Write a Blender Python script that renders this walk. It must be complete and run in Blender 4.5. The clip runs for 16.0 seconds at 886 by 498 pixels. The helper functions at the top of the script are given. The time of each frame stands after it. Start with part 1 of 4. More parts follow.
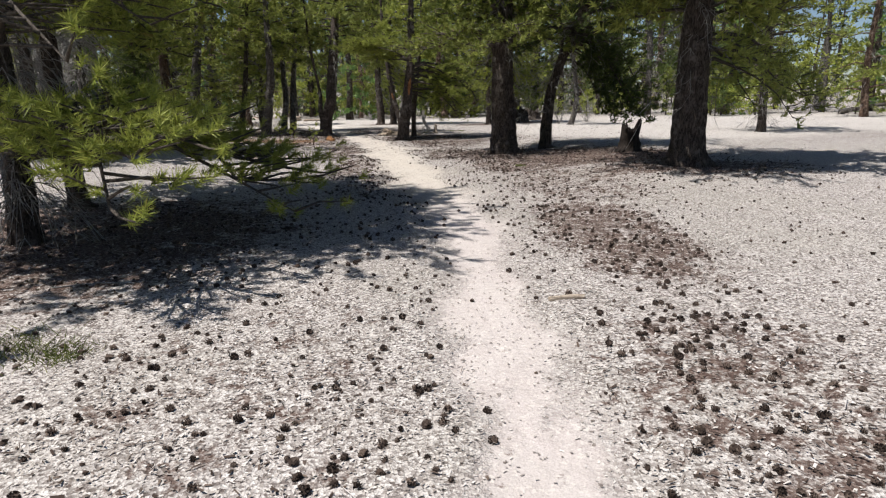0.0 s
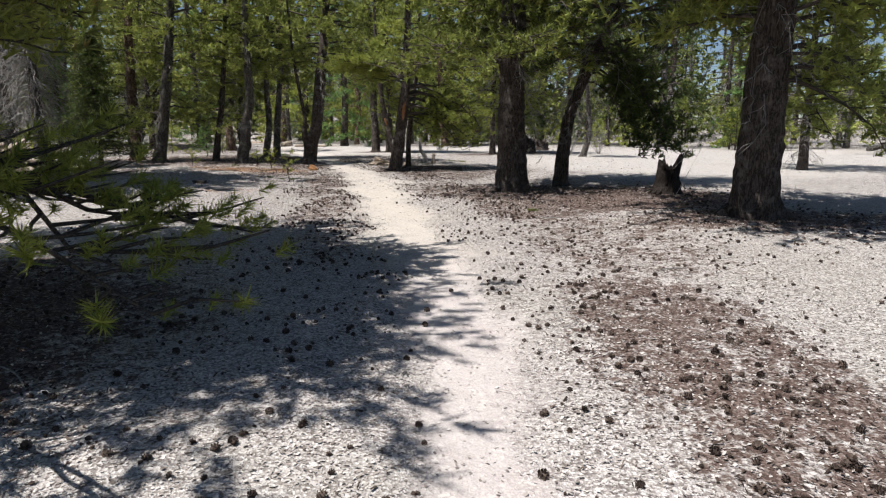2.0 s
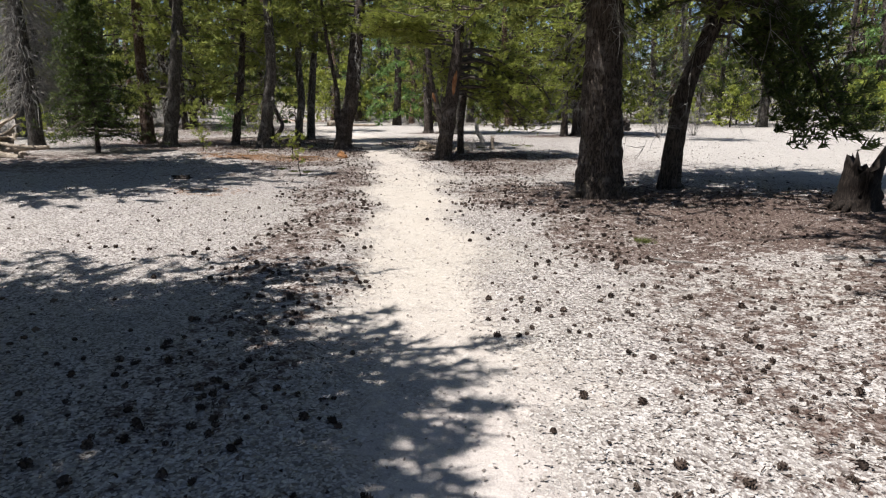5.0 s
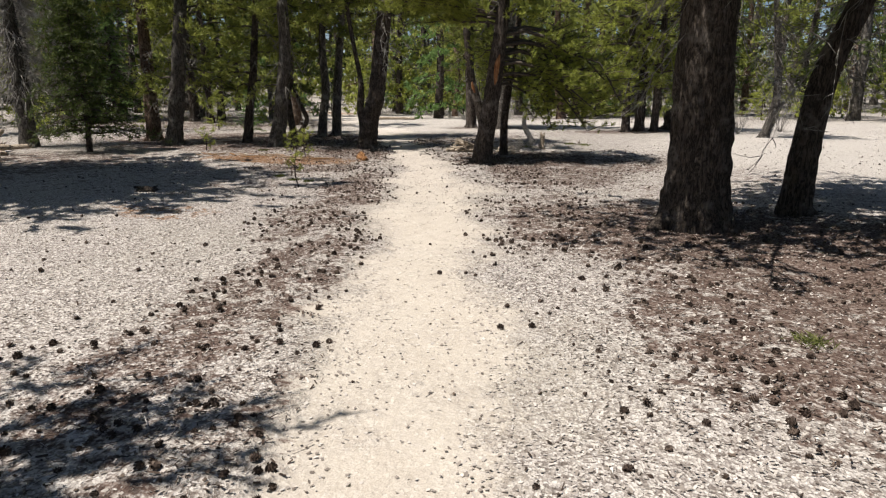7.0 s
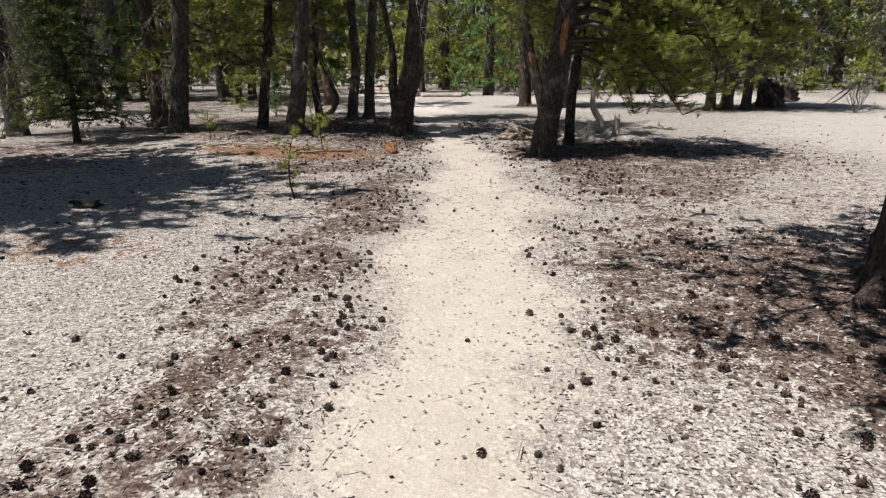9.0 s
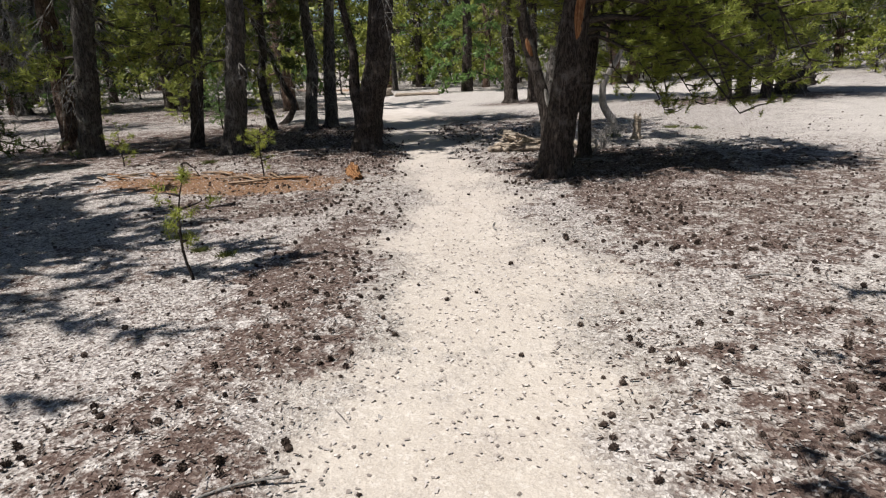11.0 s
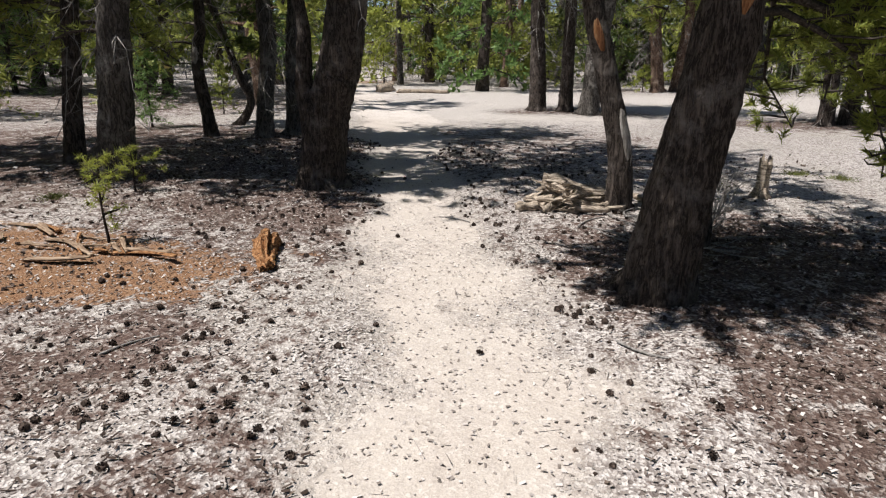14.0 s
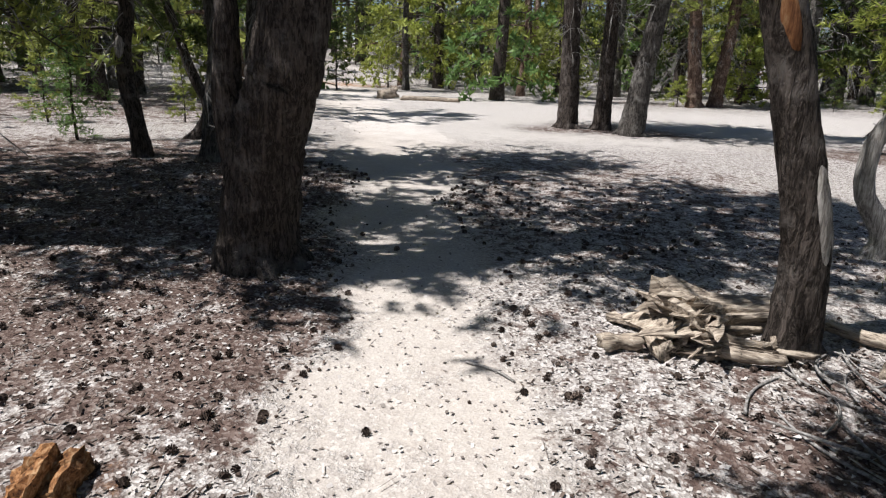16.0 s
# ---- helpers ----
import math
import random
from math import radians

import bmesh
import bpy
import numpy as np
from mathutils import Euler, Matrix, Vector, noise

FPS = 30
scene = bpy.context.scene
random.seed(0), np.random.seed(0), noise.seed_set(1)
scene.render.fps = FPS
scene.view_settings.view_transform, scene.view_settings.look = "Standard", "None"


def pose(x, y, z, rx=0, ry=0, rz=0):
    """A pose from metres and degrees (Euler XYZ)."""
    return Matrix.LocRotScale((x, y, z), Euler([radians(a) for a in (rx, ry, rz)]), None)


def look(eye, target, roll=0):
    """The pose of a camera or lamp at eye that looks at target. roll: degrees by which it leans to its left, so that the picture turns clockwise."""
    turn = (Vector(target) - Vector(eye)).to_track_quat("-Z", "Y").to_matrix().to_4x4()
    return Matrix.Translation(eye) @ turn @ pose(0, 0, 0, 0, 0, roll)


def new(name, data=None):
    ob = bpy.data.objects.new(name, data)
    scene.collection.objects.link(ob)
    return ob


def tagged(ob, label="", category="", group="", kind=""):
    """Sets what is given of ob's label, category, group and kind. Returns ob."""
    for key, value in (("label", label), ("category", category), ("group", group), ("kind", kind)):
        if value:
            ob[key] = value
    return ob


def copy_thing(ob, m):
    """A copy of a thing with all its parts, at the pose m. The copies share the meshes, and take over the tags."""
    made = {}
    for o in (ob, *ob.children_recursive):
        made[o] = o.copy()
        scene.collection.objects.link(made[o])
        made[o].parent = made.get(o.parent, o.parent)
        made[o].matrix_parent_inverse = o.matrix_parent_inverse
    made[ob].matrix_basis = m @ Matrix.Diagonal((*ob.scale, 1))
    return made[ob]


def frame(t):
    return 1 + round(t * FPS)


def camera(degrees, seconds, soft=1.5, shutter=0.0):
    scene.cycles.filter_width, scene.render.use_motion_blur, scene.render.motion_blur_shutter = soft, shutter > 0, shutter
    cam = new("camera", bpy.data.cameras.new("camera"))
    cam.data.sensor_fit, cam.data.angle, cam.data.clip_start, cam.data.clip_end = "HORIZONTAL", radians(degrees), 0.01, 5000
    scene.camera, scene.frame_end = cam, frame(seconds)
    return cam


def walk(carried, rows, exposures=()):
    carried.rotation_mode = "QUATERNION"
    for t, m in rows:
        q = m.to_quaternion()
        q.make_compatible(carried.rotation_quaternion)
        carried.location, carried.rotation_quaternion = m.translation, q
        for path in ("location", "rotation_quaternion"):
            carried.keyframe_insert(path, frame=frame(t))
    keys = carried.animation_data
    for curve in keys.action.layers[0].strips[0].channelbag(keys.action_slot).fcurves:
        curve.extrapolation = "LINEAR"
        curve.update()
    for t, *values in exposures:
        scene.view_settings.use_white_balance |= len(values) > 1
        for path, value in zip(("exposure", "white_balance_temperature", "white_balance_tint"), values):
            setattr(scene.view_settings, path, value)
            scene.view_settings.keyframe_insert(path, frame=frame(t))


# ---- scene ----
cam = camera(71.6, 16.0, 1.2)
METRES, EYE, TILT, LEAN, TURN = 23.1, 1.5, 0.0, 0.0, 0.0
ROWS = [
    (0.0, 0.0, 0.0, 0.0, -0.19, -13.87, 0.76),
    (0.5, 0.0009, 0.0333, -0.0018, -0.27, -14.45, 0.45),
    (1.0, 0.0014, 0.0655, -0.003, -0.16, -13.24, 0.13),
    (1.5, 0.0028, 0.0992, -0.003, -0.25, -12.28, 0.71),
    (2.0, 0.0068, 0.1315, -0.0019, 0.1, -11.4, -0.41),
    (2.5, 0.0099, 0.1631, -0.0016, 0.64, -12.3, -0.19),
    (3.0, 0.0109, 0.1939, -0.0017, 3.07, -13.0, -0.58),
    (3.5, 0.0094, 0.2236, -0.0023, 2.96, -13.36, -0.53),
    (6.0, 0.0127, 0.3795, -0.0027, 8.49, -13.6, 0.2),
    (6.5, 0.0127, 0.4107, -0.0028, 9.09, -14.17, 0.33),
    (7.0, 0.0081, 0.4423, -0.0027, 10.55, -14.27, -0.06),
    (7.5, 0.0045, 0.4738, -0.0015, 12.58, -14.63, -0.02),
    (8.0, -0.0012, 0.5048, -0.002, 12.59, -15.66, 0.36),
    (8.5, -0.0077, 0.5365, -0.0028, 14.87, -16.33, 0.41),
    (11.0, -0.0466, 0.6838, -0.0029, 12.65, -17.0, 2.88),
    (11.5, -0.0529, 0.7136, -0.0039, 10.6, -17.85, 3.22),
    (12.0, -0.0589, 0.7438, -0.004, 11.38, -17.6, 2.49),
    (12.5, -0.0631, 0.7747, -0.0038, 12.24, -16.34, 0.99),
    (13.0, -0.0688, 0.8052, -0.0041, 12.72, -16.51, -0.04),
    (13.5, -0.0762, 0.8341, -0.0045, 13.14, -17.19, -0.27),
    (14.0, -0.0826, 0.8642, -0.0046, 14.03, -17.5, -0.17),
    (14.5, -0.091, 0.8934, -0.0041, 14.18, -16.4, -0.83),
    (15.0, -0.0987, 0.9241, -0.005, 14.78, -15.63, -1.69),
    (15.5, -0.1078, 0.9536, -0.0055, 14.8, -16.68, -1.96),
    (16.0, -0.1165, 0.9839, -0.0066, 14.77, -17.1, -1.72),
]
walk(cam, [(t, pose(0, 0, EYE, TILT, LEAN, TURN) @ pose(METRES * x, METRES * y, METRES * z, 90 + pitch, roll, yaw)) for t, x, y, z, yaw, pitch, roll in ROWS],
     [(0.0, 0.32, 6550, 10), (1.5, 0.38, 6500, 10), (3.5, 0.50, 6350, 11), (5.8, 0.40, 6700, 10), (7.0, 0.32, 6950, 10), (11.0, 0.22, 6600, 11), (13.0, 0.25, 6700, 12), (16.0, 0.42, 6300, 11)])

# ---- light ----
SUN_EL, SUN_AZ = radians(65), math.atan2(-0.42, -0.906)      # towards the sun: high, behind and to the left of the walk
world = bpy.data.worlds.new("sky")
scene.world = world
world.use_nodes = True
sky = world.node_tree.nodes.new("ShaderNodeTexSky")
sky.sky_type, sky.sun_disc, sky.sun_elevation = "NISHITA", False, SUN_EL
sky.sun_rotation = radians(90) - SUN_AZ
sky.altitude = 2200
world.node_tree.links.new(sky.outputs[0], world.node_tree.nodes["Background"].inputs[0])
world.node_tree.nodes["Background"].inputs[1].default_value = 0.06
sun = new("sun", bpy.data.lights.new("sun", "SUN"))
sun.data.energy, sun.data.angle, sun.data.color = 5.0, radians(0.53), (1.0, 0.965, 0.92)
to_sun = Vector((math.cos(SUN_EL) * math.cos(SUN_AZ), math.cos(SUN_EL) * math.sin(SUN_AZ), math.sin(SUN_EL)))
sun.matrix_world = look(to_sun * 60, (0, 0, 0))


# ---- materials ----
class Nodes:
    """A node material, built line by line."""

    def __init__(self, name, rough=0.85, spec=0.25):
        self.mat = bpy.data.materials.new(name)
        self.mat.use_nodes = True
        self.tree = self.mat.node_tree
        self.shader = self.tree.nodes["Principled BSDF"]
        self.shader.inputs["Roughness"].default_value = rough
        self.shader.inputs["Specular IOR Level"].default_value = spec

    def put(self, kind, values=(), **props):
        n = self.tree.nodes.new(kind)
        for k, v in props.items():
            setattr(n, k, v)
        for k, v in dict(values).items():
            if isinstance(v, bpy.types.NodeSocket):
                self.tree.links.new(v, n.inputs[k])
            else:
                n.inputs[k].default_value = v
        return n

    def coords(self, scale=(1, 1, 1)):
        tc = self.put("ShaderNodeTexCoord")
        return self.put("ShaderNodeMapping", {0: tc.outputs["Object"], 3: scale}).outputs[0]

    def noise(self, vec, scale, detail=4.0, rough=0.6, distort=0.0):
        return self.put("ShaderNodeTexNoise", {"Vector": vec, "Scale": scale, "Detail": detail, "Roughness": rough, "Distortion": distort}).outputs["Fac"]

    def ramp(self, fac, stops):
        n = self.put("ShaderNodeValToRGB", {0: fac})
        el = n.color_ramp.elements
        while len(el) < len(stops):
            el.new(0.5)
        for e, (p, c) in zip(el, stops):
            e.position, e.color = p, (*c, 1) if len(c) == 3 else c
        return n.outputs[0]

    def mix(self, fac, a, b, mode="MIX"):
        n = self.put("ShaderNodeMix", data_type="RGBA", blend_type=mode)
        for k, v in ((0, fac), (6, a), (7, b)):
            if isinstance(v, bpy.types.NodeSocket):
                self.tree.links.new(v, n.inputs[k])
            else:
                n.inputs[k].default_value = (*v, 1) if isinstance(v, tuple) and len(v) == 3 else v
        return n.outputs[2]

    def math(self, op, a, b=0.5, clamp=False):
        return self.put("ShaderNodeMath", {0: a, 1: b}, operation=op, use_clamp=clamp).outputs[0]

    def step(self, v, lo, hi):
        return self.put("ShaderNodeMapRange", {0: v, 1: lo, 2: hi}, interpolation_type="SMOOTHSTEP").outputs[0]

    def attr(self, name):
        return self.put("ShaderNodeAttribute", attribute_name=name).outputs["Fac"]

    def island(self):
        return self.put("ShaderNodeNewGeometry").outputs["Random Per Island"]

    def chance(self):
        return self.put("ShaderNodeObjectInfo").outputs["Random"]

    def done(self, colour, height=None, bump=0.4, dist=0.02):
        self.tree.links.new(colour, self.shader.inputs["Base Color"])
        if height is not None:
            b = self.put("ShaderNodeBump", {"Strength": bump, "Distance": dist, "Height": height})
            self.tree.links.new(b.outputs[0], self.shader.inputs["Normal"])
        return self.mat


def ground_material():
    n = Nodes("ground_sand_and_litter", 0.95, 0.1)
    v = n.coords()
    path, litter, rot = n.attr("path"), n.attr("litter"), n.attr("rot")
    big, mid, fine, coarse = n.noise(v, 0.35, 3), n.noise(v, 2.3, 5, 0.65), n.noise(v, 26, 4, 0.7), n.noise(v, 9, 5, 0.75)
    chips = n.put("ShaderNodeTexVoronoi", {"Vector": n.put("ShaderNodeVectorMath", {0: v, 1: n.put("ShaderNodeVectorMath", {0: n.put("ShaderNodeTexNoise", {"Vector": v, "Scale": 30.0}).outputs["Color"], 1: (0.03, 0.03, 0.03)}, operation="MULTIPLY").outputs[0]}).outputs[0], "Scale": 60.0, "Randomness": 1.0})
    chip_tone = n.put("ShaderNodeSeparateColor", {0: chips.outputs["Color"]}).outputs[0]
    small = n.put("ShaderNodeTexVoronoi", {"Vector": v, "Scale": 170.0})
    grit = n.put("ShaderNodeSeparateColor", {0: small.outputs["Color"]}).outputs[1]
    pale = n.ramp(chip_tone, [(0.0, (0.12, 0.098, 0.09)), (0.22, (0.33, 0.295, 0.278)), (0.6, (0.55, 0.51, 0.485)), (1.0, (0.72, 0.68, 0.655))])
    gaps = n.math("MULTIPLY", n.step(chips.outputs["Distance"], 0.38, 0.72), n.step(coarse, 0.36, 0.62))
    pale = n.mix(n.math("MULTIPLY", gaps, 0.72), pale, (0.14, 0.115, 0.104))
    pale = n.mix(n.step(big, 0.42, 0.62), pale, n.mix(0.25, pale, (0.38, 0.36, 0.31)))
    sand = n.ramp(n.math("ADD", n.math("MULTIPLY", grit, 0.45), n.math("MULTIPLY", n.noise(v, 5.5, 5, 0.6), 0.55)), [(0.15, (0.38, 0.33, 0.285)), (0.45, (0.475, 0.425, 0.372)), (0.8, (0.575, 0.525, 0.468))])
    sand = n.mix(n.attr("grey"), sand, n.mix(1.0, sand, (0.98, 0.97, 1.06), "MULTIPLY"))
    sand = n.mix(n.math("MULTIPLY", n.step(mid, 0.35, 0.7), 0.4), sand, n.mix(n.attr("grey"), (0.54, 0.495, 0.44), (0.55, 0.515, 0.485)))
    duff = n.ramp(n.math("ADD", n.math("MULTIPLY", chip_tone, 0.6), n.math("MULTIPLY", fine, 0.4)),
                  [(0.0, (0.042, 0.029, 0.025)), (0.42, (0.115, 0.078, 0.066)), (0.68, (0.20, 0.152, 0.132)), (0.9, (0.42, 0.37, 0.34))])
    crumbs = n.ramp(n.math("ADD", n.math("MULTIPLY", grit, 0.5), n.math("MULTIPLY", fine, 0.5)),
                    [(0.15, (0.10, 0.05, 0.03)), (0.5, (0.27, 0.145, 0.08)), (0.85, (0.42, 0.30, 0.20))])
    edge = n.math("ADD", path, n.math("MULTIPLY", n.math("SUBTRACT", n.math("ADD", n.math("MULTIPLY", n.noise(v, 1.1, 4, 0.6), 0.4), n.math("ADD", n.math("MULTIPLY", mid, 0.3), n.math("MULTIPLY", coarse, 0.3))), 0.5), 3.2))
    col = n.mix(n.step(edge, 0.1, 1.0), pale, sand)
    stones = n.math("MULTIPLY", n.step(chip_tone, 0.72, 0.8), n.step(coarse, 0.42, 0.6))          # pale chips trodden into the sand
    col = n.mix(n.math("MULTIPLY", stones, 0.5), col, (0.66, 0.62, 0.57))
    lit = n.math("ADD", litter, n.math("MULTIPLY", n.math("SUBTRACT", n.math("ADD", n.math("MULTIPLY", mid, 0.35), n.math("MULTIPLY", coarse, 0.65)), 0.5), 4.2))
    col = n.mix(n.step(lit, 0.42, 0.84), col, duff)
    lot = n.math("ADD", rot, n.math("MULTIPLY", n.math("SUBTRACT", n.math("ADD", n.math("MULTIPLY", mid, 0.4), n.math("MULTIPLY", coarse, 0.6)), 0.5), 3.0))
    col = n.mix(n.step(lot, 0.45, 0.8), col, crumbs)
    bare = n.math("ADD", n.attr("bare"), n.math("MULTIPLY", n.math("SUBTRACT", mid, 0.5), 1.2))
    col = n.mix(n.math("MULTIPLY", n.step(bare, 0.3, 0.8), 0.85), col, n.ramp(grit, [(0.0, (0.44, 0.40, 0.36)), (0.5, (0.60, 0.56, 0.525)), (1.0, (0.70, 0.66, 0.63))]))
    far = n.noise(v, 0.12, 3)
    col = n.mix(n.math("MULTIPLY", n.step(far, 0.55, 0.75), 0.22), col, (0.30, 0.26, 0.22))
    h = n.math("ADD", n.math("MULTIPLY", chips.outputs["Distance"], 0.5), n.math("ADD", n.math("MULTIPLY", fine, 0.8), n.math("MULTIPLY", chip_tone, 0.9)))
    h = n.math("MULTIPLY", h, n.math("SUBTRACT", 1.0, n.math("MULTIPLY", n.step(edge, 0.3, 0.75), 0.85)))
    h = n.math("ADD", h, n.math("MULTIPLY", n.noise(v, 13, 5, 0.6), 0.9))
    return n.done(col, h, 0.9, 0.02)


def bark_material(name, dark, light, patch, lichen=(0.30, 0.29, 0.26), amount=0.5):
    n = Nodes(name, 0.9, 0.15)
    u = n.coords()
    warp = n.put("ShaderNodeVectorMath", {0: n.coords((1, 1, 0.2)), 1: n.put("ShaderNodeVectorMath", {0: n.put("ShaderNodeTexNoise", {"Vector": u, "Scale": 9.0, "Detail": 3.0}).outputs["Color"], 1: (0.018, 0.018, 0.02)}, operation="MULTIPLY").outputs[0]})
    v = warp.outputs[0]
    furrow = n.math("ABSOLUTE", n.math("SUBTRACT", n.noise(v, 20, 5, 0.65, 0.3), 0.5))
    cracks = n.math("MULTIPLY", furrow, 2.0)
    tone = n.noise(v, 34, 4, 0.7)
    grain, blot = n.noise(v, 75, 5, 0.75), n.noise(u, 4.5, 6, 0.7)
    col = n.ramp(n.math("ADD", n.math("MULTIPLY", tone, 0.5), n.math("MULTIPLY", grain, 0.5)), [(0.36, dark), (0.64, light)])
    col = n.mix(n.step(n.math("ADD", cracks, n.math("MULTIPLY", n.math("SUBTRACT", grain, 0.5), 0.3)), 0.0, 0.14), tuple(c * 0.6 for c in dark), col)
    col = n.mix(n.math("MULTIPLY", n.step(blot, 0.5, 0.68), amount), col, n.mix(tone, patch, lichen))
    h = n.math("ADD", n.step(cracks, 0.0, 0.25), n.math("MULTIPLY", grain, 0.8))
    return n.done(col, h, 0.9, 0.02)


def wood_material(name, dark, mid, light, stretch=(1, 1, 0.12)):
    n = Nodes(name, 0.85, 0.2)
    v, u = n.coords(stretch), n.coords()
    grain, blot = n.noise(v, 55, 5, 0.7, 0.4), n.noise(u, 5, 4)
    col = n.ramp(grain, [(0.36, dark), (0.5, mid), (0.66, light)])
    col = n.mix(n.math("MULTIPLY", n.step(blot, 0.5, 0.7), 0.5), col, dark)
    return n.done(col, grain, 0.7, 0.012)


def needle_material(name, dark, mid, light, rust):
    n = Nodes(name, 0.55, 0.3)
    r, o = n.island(), n.chance()
    col = n.ramp(r, [(0.0, rust), (0.05, dark), (0.5, mid), (1.0, light)])
    col = n.mix(o, n.mix(0.3, col, dark), n.mix(0.2, col, light))
    n.tree.links.new(col, n.shader.inputs["Base Color"])
    glow = n.put("ShaderNodeBsdfTranslucent", {0: n.mix(0.5, col, light)})
    both = n.put("ShaderNodeMixShader", {0: 0.34, 1: n.shader.outputs[0], 2: glow.outputs[0]})
    n.tree.links.new(both.outputs[0], n.tree.nodes["Material Output"].inputs[0])
    return n.mat


def speck_material(name, stops, rough=0.9):
    n = Nodes(name, rough, 0.15)
    r, f = n.island(), n.noise(n.coords(), 70, 3, 0.7)
    col = n.ramp(n.math("ADD", n.math("MULTIPLY", r, 0.75), n.math("MULTIPLY", f, 0.25)), stops)
    return n.done(col, f, 0.5, 0.004)


GROUND = ground_material()
BARK = bark_material("dark_pine_bark", (0.045, 0.036, 0.031), (0.165, 0.135, 0.117), (0.165, 0.132, 0.114), (0.30, 0.28, 0.262), 0.7)
BARK_GREY = bark_material("grey_pine_bark", (0.075, 0.066, 0.06), (0.22, 0.20, 0.18), (0.26, 0.24, 0.21), (0.42, 0.41, 0.39), 0.7)
BARK_RED = bark_material("flaking_red_bark", (0.10, 0.062, 0.046), (0.30, 0.205, 0.155), (0.42, 0.31, 0.235), (0.50, 0.42, 0.35), 0.75)
SCAR = wood_material("orange_bare_wood", (0.12, 0.05, 0.025), (0.28, 0.125, 0.055), (0.42, 0.25, 0.13))
TWIG = wood_material("dead_grey_twig", (0.13, 0.12, 0.112), (0.28, 0.265, 0.25), (0.45, 0.435, 0.415), (1, 1, 1))
LIMB = wood_material("limb_bark", (0.03, 0.025, 0.02), (0.08, 0.066, 0.056), (0.16, 0.14, 0.12), (1, 1, 1))
DRIFT = wood_material("weathered_silver_wood", (0.08, 0.062, 0.05), (0.37, 0.305, 0.24), (0.64, 0.56, 0.46), (0.1, 1, 1))
# black-brown wood, its colour taken far down for the pine shade over the stump
SHADED_STUMP_WOOD = wood_material("shade_darkened_stump_wood", (0.006, 0.005, 0.004), (0.018, 0.013, 0.011), (0.05, 0.04, 0.033))
SILVER = wood_material("bleached_standing_wood", (0.13, 0.115, 0.105), (0.36, 0.33, 0.30), (0.62, 0.59, 0.55))
ROT = wood_material("rotten_orange_wood", (0.06, 0.028, 0.014), (0.28, 0.13, 0.052), (0.48, 0.31, 0.17), (0.6, 1, 1))
PLANK = wood_material("split_tan_wood", (0.10, 0.065, 0.042), (0.29, 0.205, 0.14), (0.47, 0.37, 0.275), (0.12, 1, 1))
NEEDLES = needle_material("pine_needles", (0.05, 0.075, 0.022), (0.21, 0.258, 0.054), (0.44, 0.47, 0.118), (0.24, 0.14, 0.05))
# for saplings, and on grown pines a brighter colour in place of sunlight
NEEDLES_YOUNG_SUNLIT = needle_material("young_and_sunlit_pine_needles", (0.075, 0.105, 0.024), (0.29, 0.35, 0.062), (0.52, 0.55, 0.125), (0.24, 0.16, 0.05))
NEEDLES_FIR = needle_material("fir_needles", (0.045, 0.095, 0.035), (0.12, 0.22, 0.065), (0.24, 0.36, 0.11), (0.06, 0.10, 0.04))
# darker green; on forest copies its colour also stands in for shaded inner boughs
NEEDLES_DEEP_SHADED = needle_material("deep_green_shaded_needles", (0.022, 0.038, 0.014), (0.055, 0.085, 0.024), (0.14, 0.175, 0.045), (0.09, 0.05, 0.025))
CONE = speck_material("pine_cone_scales", [(0.1, (0.032, 0.023, 0.019)), (0.6, (0.08, 0.058, 0.048)), (0.95, (0.18, 0.14, 0.115))])
CHIP = speck_material("pale_bark_chips", [(0.1, (0.15, 0.125, 0.11)), (0.35, (0.31, 0.275, 0.25)), (0.65, (0.49, 0.45, 0.42)), (1.0, (0.70, 0.66, 0.63))])
GRASS = speck_material("dry_green_grass", [(0.1, (0.06, 0.075, 0.02)), (0.6, (0.14, 0.16, 0.05)), (1.0, (0.27, 0.26, 0.11))])


# ---- mesh building ----
class Geo:
    """Gathers points and faces, and makes one mesh of them."""

    def __init__(self):
        self.v, self.f, self.n = [], [], 0

    def add(self, verts, *faces):
        verts = np.asarray(verts, float).reshape(-1, 3)
        for f in faces:
            self.f.append(np.asarray(f, np.int64) + self.n)
        self.v.append(verts)
        self.n += len(verts)

    def mesh(self, name, material, smooth=True):
        me = bpy.data.meshes.new(name)
        v = np.concatenate(self.v)
        size = np.concatenate([np.full(len(f), f.shape[1]) for f in self.f])
        loops = np.concatenate([f.ravel() for f in self.f])
        me.vertices.add(len(v)), me.loops.add(len(loops)), me.polygons.add(len(size))
        me.vertices.foreach_set("co", v.astype(np.float32).ravel())
        me.loops.foreach_set("vertex_index", loops.astype(np.int32))
        me.polygons.foreach_set("loop_start", (np.cumsum(size) - size).astype(np.int32))
        me.polygons.foreach_set("use_smooth", np.full(len(size), smooth))
        me.materials.append(material)
        me.update(calc_edges=True)
        return me


def part(name, geo, material, parent, label="", smooth=True):
    ob = new(name, geo.mesh(name, material, smooth))
    ob.parent = parent
    return tagged(ob, label)


def smoothstep(x):
    x = np.clip(x, 0, 1)
    return x * x * (3 - 2 * x)


